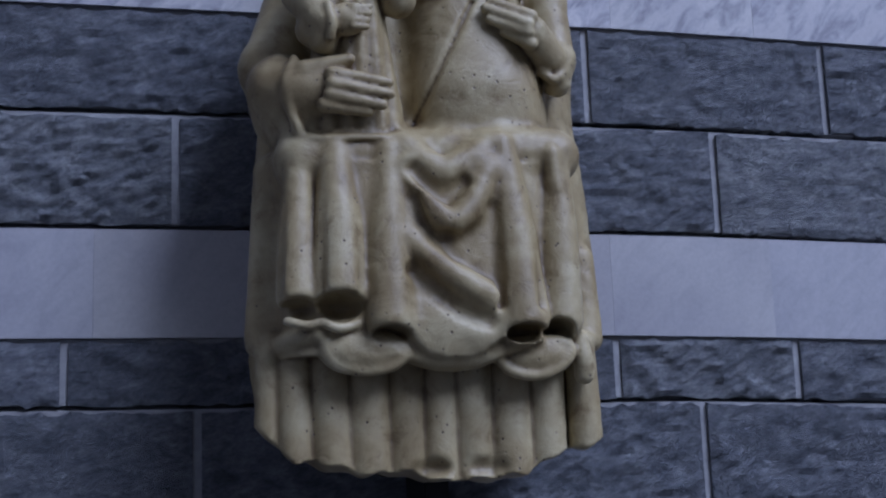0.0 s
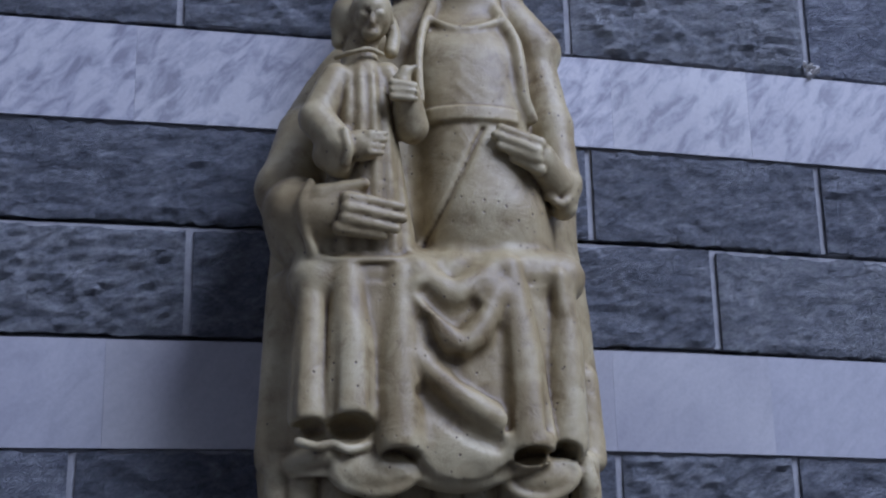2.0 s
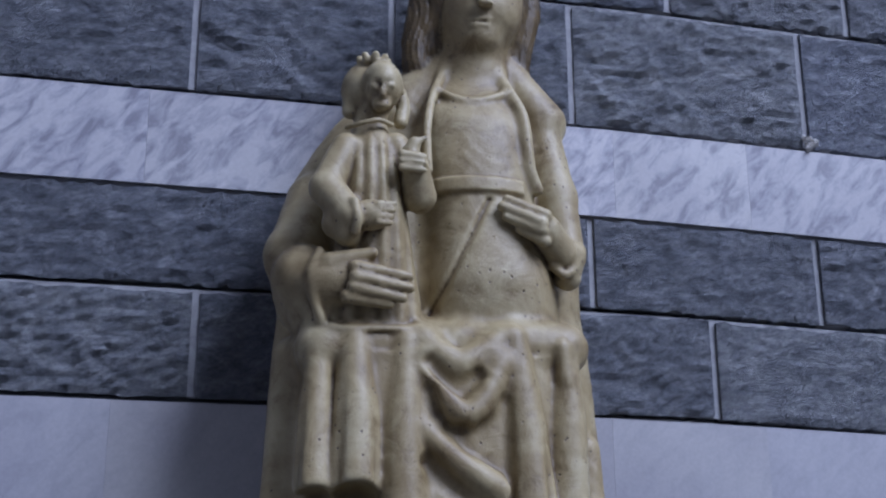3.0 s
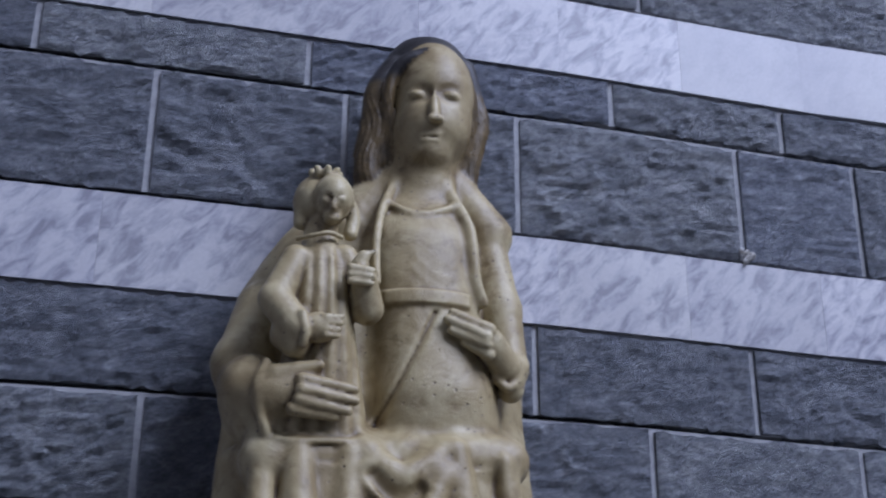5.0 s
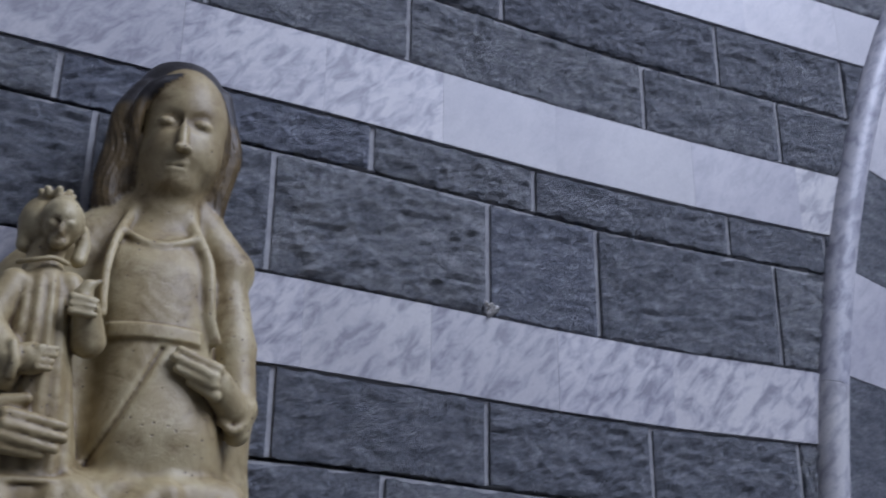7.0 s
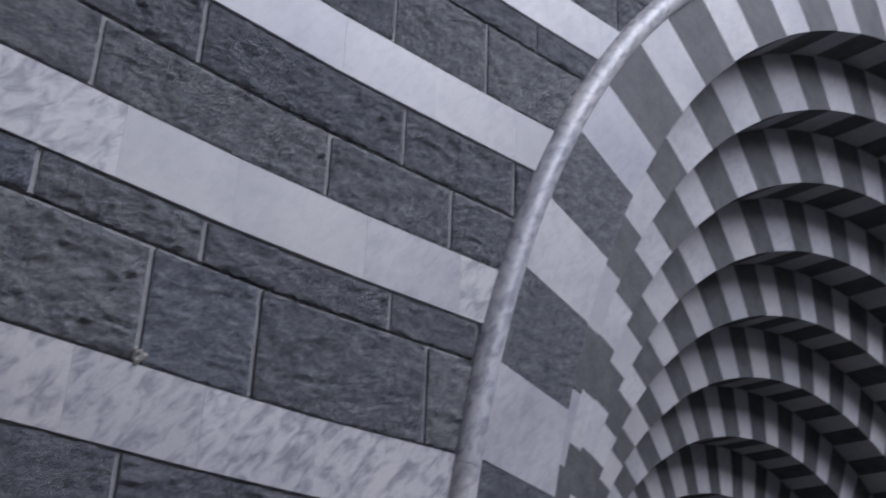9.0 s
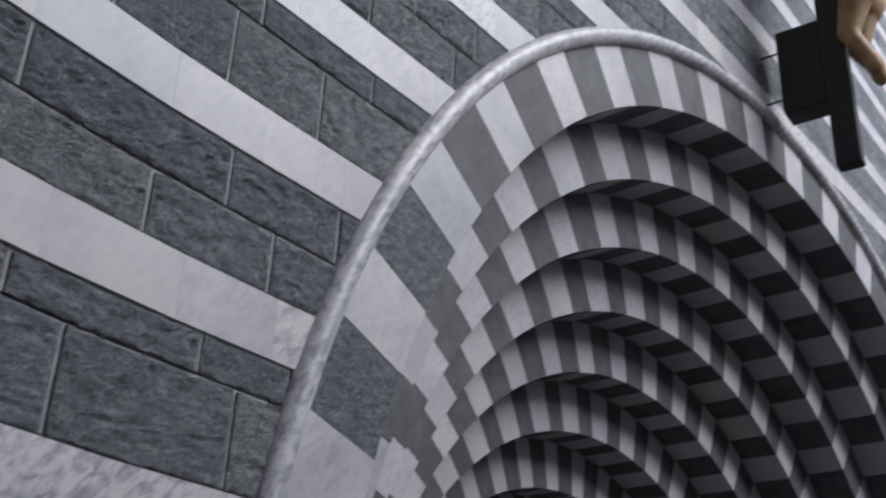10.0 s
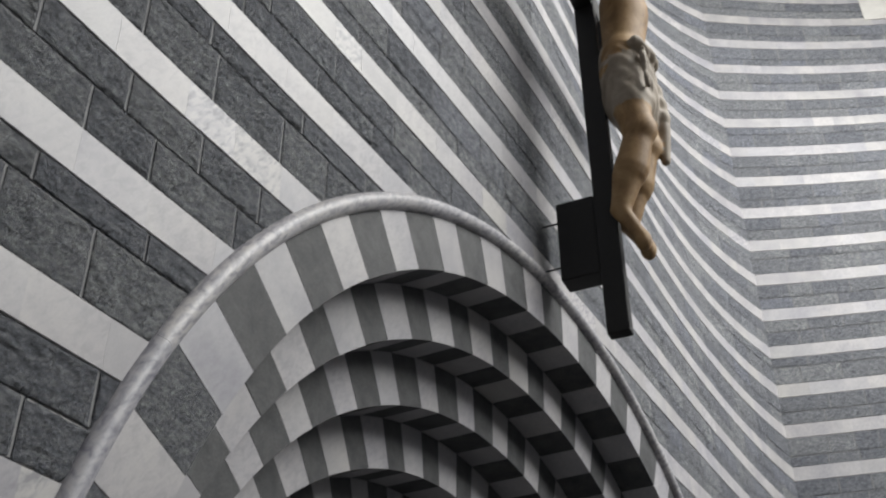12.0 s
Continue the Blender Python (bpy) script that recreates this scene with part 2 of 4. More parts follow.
def stone(face, s0, s1, z0, z1, out, rough, nx, nz, rng, clip=False, depth=0.06):
    """One block: a relief front with chipped edges and plain sides into the bed. face maps (along, height, out) to a place."""
    xs = [s0 + (s1 - s0) * i / nx for i in range(nx + 1)]
    if clip:
        if arch_top(s0) >= z1 and arch_top(s1) >= z1 and s0 > ARCH_X - ARCH_R and s1 < ARCH_X + ARCH_R:
            return None
        lim = ARCH_R ** 2 - max(0.0, z1 - ARCH_Z) ** 2
        if lim > 0:
            w = math.sqrt(lim)
            if s0 < ARCH_X - w < s1 and z0 < ARCH_Z + ARCH_R:
                s1 = ARCH_X - w
            elif s0 < ARCH_X + w < s1:
                s0 = ARCH_X + w
            elif ARCH_X - w <= s0 and s1 <= ARCH_X + w:
                return None
        if s1 - s0 < 0.01:
            return None
        xs = [s0 + (s1 - s0) * i / nx for i in range(nx + 1)]
    seed = Vector((rng.uniform(0, 50), rng.uniform(0, 50), rng.uniform(0, 50)))
    verts, faces = [], []
    chip = [rng.uniform(-0.004, 0.004) for _ in range(4 * (nx + nz))]
    for i, s in enumerate(xs):
        lo = max(z0, arch_top(s)) if clip else z0
        lo = min(lo, z1 - 0.002)
        for j in range(nz + 1):
            z = lo + (z1 - lo) * j / nz
            edge = i in (0, nx) or j in (0, nz)
            p = Vector((s * 26, z * 46, 0)) + seed
            d = out
            if rough:
                q = p + 1.6 * Vector((noise.noise(p * 0.7), noise.noise(p * 0.7 + seed), 0))
                ledge = abs(noise.noise(q * 1.15)) - 0.22
                d = max(0.0084, d + rough * (0.8 * noise.noise(q * 0.55) - 1.3 * ledge + 0.6 * noise.noise(q * 2.6) + 0.35 * noise.noise(q * 5.3)))
                if edge:
                    d = max(0.0076, out - abs(d - out) * 0.4 - rough * 0.2)
                    c = chip[(i * 5 + j * 3) % len(chip)]
                    verts.append(face(s + (c if 0 < i < nx else 0) * 0.3, z + c * 0.6, d))
                    continue
            verts.append(face(s, z, d))
    at = lambda i, j: i * (nz + 1) + j
    for i in range(nx):
        for j in range(nz):
            faces.append((at(i, j), at(i + 1, j), at(i + 1, j + 1), at(i, j + 1)))
    rim = [at(i, 0) for i in range(nx + 1)] + [at(nx, j) for j in range(1, nz + 1)] + [at(i, nz) for i in range(nx - 1, -1, -1)] + [at(0, j) for j in range(nz - 1, 0, -1)]
    first = len(verts)
    for k in rim:
        x, y, z = verts[k]
        i, j = divmod(k, nz + 1)
        verts.append(face(xs[i], z, -depth))
    for a in range(len(rim)):
        b = (a + 1) % len(rim)
        faces.append((rim[b], rim[a], first + a, first + b))
    return verts, faces


SPLIT = {-3: 0.70, -2: 0.515, -1: 0.70, 0: 0.495, 1: 0.685, 2: 0.51, 3: 0.66, 4: 0.42}
JOINTS = {(-2, 2): [-0.75, 0.016, 0.288, 0.53], (-2, 1): [-0.409, 0.153, 0.42], (-2, 0): [-0.71, -0.485, 0.03, 0.207, 0.41], (-3, 2): [-0.74, -0.511, 0.032, 0.23],
          (-3, 1): [-0.65, -0.389, 0.121, 0.4], (-1, 0): [-0.69, -0.469, -0.2, 0.046, 0.21, 0.39, 0.57], (-1, 1): [-0.69, -0.426, -0.21, 0.0, 0.291, 0.458],
          (-1, 2): [-0.56, -0.256, 0.125, 0.361, 0.689], (0, 0): [-0.66, -0.44, -0.125, 0.057, 0.223, 0.397, 0.632], (0, 1): [-0.35, -0.1, 0.172, 0.552],
          (0, 2): [-0.55, -0.2, 0.04, 0.315, 0.698], (1, 0): [0.07, 0.31, 0.562, 0.76, 0.958], (1, 1): [0.16, 0.43, 0.664, 0.883], (1, 2): [0.2, 0.43, 0.72, 1.015],
          (2, 0): [0.38, 0.6, 0.8, 0.997], (2, 1): [0.52, 0.804, 0.99], (2, 2): [0.36, 0.646, 0.895], (3, 1): [0.9, 1.14, 1.402], (3, 2): [0.8, 1.105, 1.48], (4, 1): [1.2, 1.529], (4, 2): [1.3, 1.607]}


def courses(z_low, z_high, rng):
    """Rows of (bottom, top, white?, key) from the floor to the roof."""
    k = math.floor((z_low - LEVEL) / PERIOD)
    rows = []
    while LEVEL + k * PERIOD < z_high:
        b = LEVEL + k * PERIOD
        t = b + WHITE_H
        rows.append((b, t, True, (k, 0)))
        f = SPLIT.get(k, rng.choice((0.36, 0.45, 0.55, 0.64)))
        m = t + (PERIOD - WHITE_H) * f
        rows.append((t, m, False, (k, 1)))
        rows.append((m, b + PERIOD, False, (k, 2)))
        k += 1
    return [(max(a, z_low), min(b, z_high), w, key) for a, b, w, key in rows if b > z_low and a < z_high]


def lay(face, s0, s1, z_low, z_high, seed, near, clip=False, fine=False):
    """Yields (is near, white, verts, faces) for every block of a wall."""
    rng = random.Random(seed)
    for z0, z1, white, key in courses(z_low, z_high, random.Random(5)):
        cuts = [s0]
        known = JOINTS.get(key, []) if fine else []
        if known:
            cuts += [c for c in known if s0 < c < s1]
        while True:
            step = rng.uniform(0.14, 0.27) if white else rng.uniform(0.16, 0.36)
            if cuts[-1] + step > s1 - 0.08:
                break
            cuts.append(cuts[-1] + step)
        cuts.append(s1)
        for a, b in zip(cuts, cuts[1:]):
            close = near(a, b, z0, z1)
            gap = 0.0001 if white else 0.0042
            veined = white and fine and (key[0] == -1 or key[0] == 0 and b < 0.23 or rng.random() < 0.1)
            if white:
                nx, nz = (4 if clip and arch_top((a + b) / 2) > z0 - 0.1 else 1), 1
                got = stone(face, a + gap, b - gap, z0 + 0.0012, z1 - 0.0012, 0.0122 + rng.uniform(-0.0002, 0.0002), 0.0, nx, nz, rng, clip)
            else:
                tall = z1 - z0
                nx, nz = (max(4, round((b - a) / 0.0095)), max(4, round(tall / 0.0075))) if close and fine else (4, 2)
                hackly = fine and key == (-2, 1) and b < -0.3
                got = stone(face, a + gap, b - gap, z0 + 0.0048, z1 - 0.0030, rng.uniform(0.0105, 0.0120), 0.0095 if hackly else rng.choice((0.0028, 0.0036, 0.0042, 0.0050, 0.0060)), nx, nz, rng, clip)
            if got:
                yield close, 2 if veined else white, *got
            bed = stone(face, a, b, z0 + (0.0 if white else 0.0052), z1, 0.0068 if not white else 0.0044, 0.0, 4, 1, rng, clip, depth=0.03)
            if bed:
                yield False, None, *bed


def wall_of_stones(wall, face, s0, s1, z_low, z_high, seed, near, clip=False, fine=False, limit=300):
    rest = {True: ([], []), 2: ([], []), False: ([], []), None: ([], [])}
    stones = {True: MARBLE, 2: VEINED, False: GNEISS, None: MORTAR}
    count = 0
    for close, white, verts, faces in lay(face, s0, s1, z_low, z_high, seed, near, clip, fine):
        if close and count < limit:
            count += 1
            mid = sum((Vector(v) for v in verts), Vector()) / len(verts)
            ob = mesh_object("stone", [tuple(Vector(v) - mid) for v in verts], faces, stones[white], wall)
            ob.location = mid
        else:
            vs, fs = rest[white]
            n = len(vs)
            vs.extend(verts)
            fs.extend(tuple(i + n for i in f) for f in faces)
    for white, (vs, fs) in rest.items():
        if vs:
            tagged(mesh_object("mortar" if white is None else "masonry", vs, fs, stones[white], wall), kind="stuff")


def backing(name, face, s0, s1, steps, z0, z1, levels, label, thick=0.5, hole=False):
    """The mortar core of a wall: a thick curved slab just behind the faces of its stones."""
    verts, faces = [], []
    ss = [s0 + (s1 - s0) * i / steps for i in range(steps + 1)]
    if hole:
        ss = sorted(ss + [ARCH_X - ARCH_R * 0.985, ARCH_X + ARCH_R * 0.985])
    for d in (-0.014, -thick):
        for s in ss:
            for j in range(levels + 1):
                lo = z0
                if hole and abs(s - ARCH_X) < ARCH_R * 0.9851:
                    lo = ARCH_Z + math.sqrt(max(0.0, (ARCH_R * 0.985) ** 2 - (s - ARCH_X) ** 2))
                verts.append(face(s, lo + (z1 - lo) * j / levels, d))
    n, m = len(ss), levels + 1
    at = lambda a, i, j: a * n * m + i * m + j
    for i in range(n - 1):
        for j in range(levels):
            faces.append((at(0, i, j), at(0, i + 1, j), at(0, i + 1, j + 1), at(0, i, j + 1)))
            faces.append((at(1, i, j), at(1, i, j + 1), at(1, i + 1, j + 1), at(1, i + 1, j)))
        faces.append((at(0, i, 0), at(1, i, 0), at(1, i + 1, 0), at(0, i + 1, 0)))
        faces.append((at(0, i, levels), at(0, i + 1, levels), at(1, i + 1, levels), at(1, i, levels)))
    ob = mesh_object(name, verts, faces, MORTAR)
    return tagged(ob, label, "wall", kind="structure")


# ---- setting ----
floor_slab = box_object("floor", -3.5, 9.5, -7.5, 3.2, -0.3, 0.0, FLOOR)
tagged(floor_slab, "grey granite floor of the church", "floor", kind="structure")

wall_north = backing("wall_north", north, CORNER_W - 0.1, CORNER_E + 0.1, 60, 0.0, TOP, 24, "altar wall in courses of grey gneiss and white marble", hole=True)
wall_east = backing("wall_east", east, -0.3, 6.9, 30, 0.0, TOP, 24, "flaring side wall striped in grey gneiss and white marble")
wall_west = backing("wall_west", west, -0.3, 6.9, 30, 0.0, TOP, 24, "flaring side wall striped in grey gneiss and white marble")
# out of view: left unstriped and dark to cut bounced light in the niche
wall_south = backing("wall_south", south, CORNER_W - 2, CORNER_E + 2, 20, 0.0, 6.4, 10, "added plain dark grey stone wall closing the unseen south end", thick=0.4)
wall_south.data.materials[0] = SAWN

# roof: a flat stone ceiling over the altar and a glazed slope that falls to the south
EAVES, RIDGE_Y = 6.3, -1.6


def slope(x, y, up):
    t = (y + 6.8) / (RIDGE_Y + 6.8)
    return (x, y, EAVES - 0.35 + (TOP - EAVES + 0.35) * t + up)


SIX = [(0, 1, 3, 2), (4, 6, 7, 5), (0, 4, 5, 1), (2, 3, 7, 6), (0, 2, 6, 4), (1, 5, 7, 3)]
ceil_v, ceil_f = box_data(-5, 11.5, RIDGE_Y, 3, TOP, TOP + 0.3)
for x0, x1, y0, y1 in ((-5, 2.1, -6.8, RIDGE_Y), (6.7, 11.5, -6.8, RIDGE_Y), (2.1, 6.7, -6.8, -6.0), (2.1, 6.7, RIDGE_Y - 0.2, RIDGE_Y)):
    ceil_f += [tuple(i + len(ceil_v) for i in q) for q in SIX]
    ceil_v += [slope(x, y, u) for x in (x0, x1) for y in (y0, y1) for u in (0.0, 0.3)]
tagged(mesh_object("ceiling", ceil_v, ceil_f, PLASTER), "pale ceiling round the sloping glass roof", "ceiling", kind="structure")
roof_glass = mesh_object("window_1", [slope(x, y, u) for x in (2.1, 6.7) for y in (-6.0, RIDGE_Y - 0.2) for u in (0.12, 0.14)], SIX, GLASS)
roof_glass.visible_shadow = False
tagged(roof_glass, "sloping clear glass roof", "window", kind="structure")

# pale panel let into the east wall
panel = mesh_object("panel", [east(a, z, d) for a in (1.40, 2.3) for z in (9.15, 9.8) for d in (0.0, 0.018)], [(0, 1, 3, 2), (4, 6, 7, 5), (0, 4, 5, 1), (2, 3, 7, 6), (0, 2, 6, 4), (1, 5, 7, 3)], PLASTER)
tagged(panel, "pale stone panel set into the striped side wall", "panel")


# ---- the niche: stepped rings of voussoirs ----
RINGS, STEP_R, STEP_D, R0 = 11, 0.178, 0.157, 2.11
PITCH, WHITE_ANG, PHASE = 8.87, 4.1, 139.05
CA, SA = math.cos(LEAN_ARCH), math.sin(LEAN_ARCH)
ARCH_Y = wall_y(ARCH_X) - 0.005


def niche(u, z, d):
    """Arch plane: u along the wall from the centre, d into the wall."""
    if d < 0.02:
        x = ARCH_X + u * CA
        return (x, wall_y(x) + d, z)
    return (ARCH_X + u * CA - d * SA, ARCH_Y + u * SA + d * CA, z)


def voussoir(a0, a1, r0, r1, d0, d1):
    """A wedge between two angles and radii, from depth d0 to d1."""
    verts, faces = [], []
    seg = 3
    for k in range(seg + 1):
        a = radians(a0 + (a1 - a0) * k / seg)
        for r in (r0, r1):
            for d in (d0, d1):
                verts.append(niche(r * math.cos(a), ARCH_Z + r * math.sin(a), d))
    for k in range(seg):
        b = 4 * k
        faces += [(b, b + 2, b + 6, b + 4), (b, b + 4, b + 5, b + 1), (b + 2, b + 3, b + 7, b + 6), (b + 1, b + 5, b + 7, b + 3)]
    faces += [(0, 1, 3, 2), (4 * seg, 4 * seg + 2, 4 * seg + 3, 4 * seg + 1)]
    return verts, faces


def jamb(side, r0, r1, z0, z1, d0, d1):
    verts, faces = [], []
    for r in (r0, r1):
        for d in (d0, d1):
            for z in (z0, z1):
                verts.append(niche(side * r, z, d))
    faces = [(0, 1, 3, 2), (4, 6, 7, 5), (0, 4, 5, 1), (2, 3, 7, 6), (0, 2, 6, 4), (1, 5, 7, 3)]
    return verts, faces


arch_niche = tagged(new("wall_niche"), "stepped round-arched niche of alternating grey and white stone", "niche", kind="structure")
arch_niche.location = (ARCH_X, ARCH_Y, 0)
rng_v = random.Random(11)
joined = {True: ([], []), False: ([], [])}
made = 0
for ring in range(RINGS):
    r_in, r_out = R0 - STEP_R * ring, (R0 - STEP_R * (ring - 1) + 0.004 if ring else ARCH_R + 0.03)
    d0 = STEP_D * ring - (0.004 if ring == 0 else 0)
    d1 = STEP_D * (ring + 1) + 0.004
    edges, a = [], PHASE - WHITE_ANG / 2 - 16 * PITCH
    while a < 190:
        low = a > 145
        step = 9.3 if low else PITCH
        edges += [(a, a + WHITE_ANG + 0.3 * low, True), (a + WHITE_ANG + 0.3 * low, a + step, False)]
        a += step
    bands = [(a0, a1, white != bool(ring % 2)) for a0, a1, white in edges]
    pieces = []
    for a0, a1, white in bands:
        lo, hi = max(a0, 0.0), min(a1, 180.0)
        if hi - lo > 0.3:
            pieces.append((white, voussoir(lo + 0.03, hi - 0.03, r_in + rng_v.uniform(-0.001, 0.001), r_out, d0 + rng_v.uniform(0, 0.0015), d1)))
    h = 0.155
    for side in (-1, 1):
        for q in range(9):
            top = ARCH_Z - h * q
            pieces.append(((q + ring) % 2 == 0, jamb(side, r_in, r_out, max(0.0, top - h + 0.0005), top, d0, d1)))
    for white, (verts, faces) in pieces:
        if made < 300:
            made += 1
            ob = mesh_object("voussoir", [(x - ARCH_X, y - ARCH_Y, z) for x, y, z in verts], faces, MARBLE if white else GNEISS if ring == 0 and verts[0][0] < 1.45 else SAWN, arch_niche)
        else:
            vs, fs = joined[white]
            n = len(vs)
            vs.extend((x - ARCH_X, y - ARCH_Y, z) for x, y, z in verts)
            fs.extend(tuple(i + n for i in f) for f in faces)
for white, (vs, fs) in joined.items():
    tagged(mesh_object("masonry", vs, fs, MARBLE if white else SAWN, arch_niche), kind="stuff")
dn = STEP_D * RINGS + 0.003
back_v = [niche(u, z, d) for u in (-2.6, 2.6) for d in (dn, dn + 0.2) for z in (0, 4.2)]
mesh_object("back_wall", [(x - ARCH_X, y - ARCH_Y, z) for x, y, z in back_v], [(0, 1, 3, 2), (4, 6, 7, 5), (0, 4, 5, 1), (2, 3, 7, 6), (0, 2, 6, 4), (1, 5, 7, 3)], SAWN, arch_niche)

# round marble moulding along the arch, in bent lengths
moulding = tagged(new("trim"), "round white marble moulding along the niche arch", "moulding", kind="structure")
moulding.location = (ARCH_X, ARCH_Y, 0)
TUBE_R, TUBE_C = 0.0275, 2.32


def tube_length(pts, radius, sides=14):
    verts, faces = [], []
    for i, (p, t) in enumerate(pts):
        side = t.cross(Vector((0, 1, 0))).normalized()
        up = side.cross(t).normalized()
        for k in range(sides):
            a = 2 * math.pi * k / sides
            verts.append(tuple(p + radius * (math.cos(a) * side + math.sin(a) * up)))
    n = len(pts)
    for i in range(n - 1):
        for k in range(sides):
            l = (k + 1) % sides
            faces.append((i * sides + k, i * sides + l, (i + 1) * sides + l, (i + 1) * sides + k))
    for ring, turn in ((0, -1), (n - 1, 1)):
        first = len(verts)
        verts += verts[ring * sides:(ring + 1) * sides]
        faces.append(tuple(range(first, first + sides))[::turn])
    return verts, faces


def tube_point(a):
    """Along the moulding: up one jamb, over the arch, down the other. a in degrees from the east springing."""
    if a > 180:
        u, z, t = -TUBE_C, ARCH_Z - radians(a - 180) * TUBE_C, Vector((0, 0, -1))
    elif a < 0:
        u, z, t = TUBE_C, ARCH_Z + radians(a) * TUBE_C, Vector((0, 0, -1))
    else:
        u, z = TUBE_C * math.cos(radians(a)), ARCH_Z + TUBE_C * math.sin(radians(a))
        t = Vector((-math.sin(radians(a)) * CA, -math.sin(radians(a)) * SA, math.cos(radians(a))))
    x, y, z = niche(u, z, -0.005)
    return Vector((x - ARCH_X, y - ARCH_Y, z)), t


cut = -36.0
rng_t = random.Random(3)
while cut < 216:
    end = min(216.0, cut + rng_t.uniform(13, 19))
    pts = [tube_point(cut + 0.008 + (end - cut - 0.016) * i / 12) for i in range(13)]
    v, f = tube_length(pts, TUBE_R)
    mesh_object("moulding_length", v, f, VEINED, moulding, smooth=True)
    cut = end

# ---- carving: shapes blended in a grid of distances, then skinned ----


class Carving:
    """A block of wood: shapes are added to it, blended softly, or cut away."""

    def __init__(self, low, high, step):
        self.low, self.step = np.array(low), step
        n = np.ceil((np.array(high) - self.low) / step).astype(int) + 1
        self.axes = [np.float32(low[a] + step * np.arange(n[a])) for a in range(3)]
        self.field = np.full(n, 1.0, np.float32)

    def window(self, centre_low, centre_high, margin):
        sl, ax = [], []
        for a in range(3):
            i = max(0, int((centre_low[a] - margin - self.low[a]) / self.step))
            j = min(len(self.axes[a]), int((centre_high[a] + margin - self.low[a]) / self.step) + 2)
            sl.append(slice(i, max(i + 1, j)))
            ax.append(self.axes[a][sl[-1]])
        return tuple(sl), np.meshgrid(*ax, indexing="ij", sparse=True)

    def blend(self, sl, d, soft, cut):
        f = self.field[sl]
        if cut:
            h = np.clip(0.5 - 0.5 * (f + d) / soft, 0, 1)
            self.field[sl] = f * (1 - h) - d * h + soft * h * (1 - h)
        else:
            h = np.clip(0.5 + 0.5 * (d - f) / soft, 0, 1)
            self.field[sl] = d * (1 - h) + f * h - soft * h * (1 - h)

    def ball(self, c, r, soft=0.01, cut=False):
        r = np.array(r) if np.ndim(r) else np.array((r, r, r))
        sl, (x, y, z) = self.window(np.array(c) - r, np.array(c) + r, 3 * soft + 0.01)
        k0 = np.sqrt(((x - c[0]) / r[0]) ** 2 + ((y - c[1]) / r[1]) ** 2 + ((z - c[2]) / r[2]) ** 2)
        k1 = np.sqrt(((x - c[0]) / r[0] ** 2) ** 2 + ((y - c[1]) / r[1] ** 2) ** 2 + ((z - c[2]) / r[2] ** 2) ** 2) + 1e-6
        self.blend(sl, k0 * (k0 - 1) / k1, soft, cut)

    def limb(self, p, q, r0, r1=None, soft=0.008, cut=False, flat=1.0):
        """A round bar from p to q that tapers from r0 to r1; flat squeezes it along y."""
        r1 = r0 if r1 is None else r1
        p, q, m = np.array(p), np.array(q), max(r0, r1)
        sl, (x, y, z) = self.window(np.minimum(p, q) - m, np.maximum(p, q) + m, 3 * soft + 0.01)
        d = q - p
        t = np.clip(((x - p[0]) * d[0] + (y - p[1]) * d[1] + (z - p[2]) * d[2]) / max(1e-9, d @ d), 0, 1)
        dist = np.sqrt((x - p[0] - t * d[0]) ** 2 + ((y - p[1] - t * d[1]) / flat) ** 2 + (z - p[2] - t * d[2]) ** 2)
        self.blend(sl, (dist - (r0 + (r1 - r0) * t)) * min(1.0, flat), soft, cut)

    def chain(self, pts, r, soft=0.006, cut=False):
        """A rounded cord through the points, of one radius or one for each point."""
        pts = np.array(pts)
        rs = np.broadcast_to(r, len(pts))
        if len(pts) > 2:  # a smooth curve through the points
            k = np.linspace(0, len(pts) - 1, 4 * len(pts) - 3)
            i = np.minimum(k.astype(int), len(pts) - 2)
            u = (k - i)[:, None]
            slope = np.gradient(pts, axis=0)
            p0, p1, m0, m1 = pts[i], pts[i + 1], slope[i], slope[i + 1]
            pts = (2 * u ** 3 - 3 * u ** 2 + 1) * p0 + (u ** 3 - 2 * u ** 2 + u) * m0 + (3 * u ** 2 - 2 * u ** 3) * p1 + (u ** 3 - u ** 2) * m1
            rs = np.interp(k, np.arange(len(rs)), rs)
        sl, (x, y, z) = self.window(pts.min(0) - rs.max(), pts.max(0) + rs.max(), 3 * soft + 0.01)
        best = None
        for p, q, r0, r1 in zip(pts, pts[1:], rs, rs[1:]):
            d = q - p
            t = np.clip(((x - p[0]) * d[0] + (y - p[1]) * d[1] + (z - p[2]) * d[2]) / max(1e-9, d @ d), 0, 1)
            dist = np.sqrt((x - p[0] - t * d[0]) ** 2 + (y - p[1] - t * d[1]) ** 2 + (z - p[2] - t * d[2]) ** 2) - (r0 + (r1 - r0) * t)
            best = dist if best is None else np.minimum(best, dist)
        self.blend(sl, best.astype(np.float32), soft, cut)

    def loft(self, rows, soft=0.01, power=2.6):
        """A body of rounded sections; each row is height, left, right, front and back."""
        rows = np.array(sorted(rows))
        low, high = rows[:, (1, 3, 0)].min(0), rows[:, (2, 4, 0)].max(0)
        sl, (x, y, z) = self.window(low, high, 3 * soft + 0.01)
        bell = np.exp(-np.linspace(-2, 2, 17) ** 2)
        pad = np.arange(-8, z.size + 8) * self.step + z.ravel()[0]
        x0, x1, y0, y1 = (np.convolve(np.interp(pad, rows[:, 0], rows[:, k]), bell / bell.sum(), "valid").reshape(z.shape) for k in (1, 2, 3, 4))
        a, b = (x1 - x0) / 2, (y1 - y0) / 2
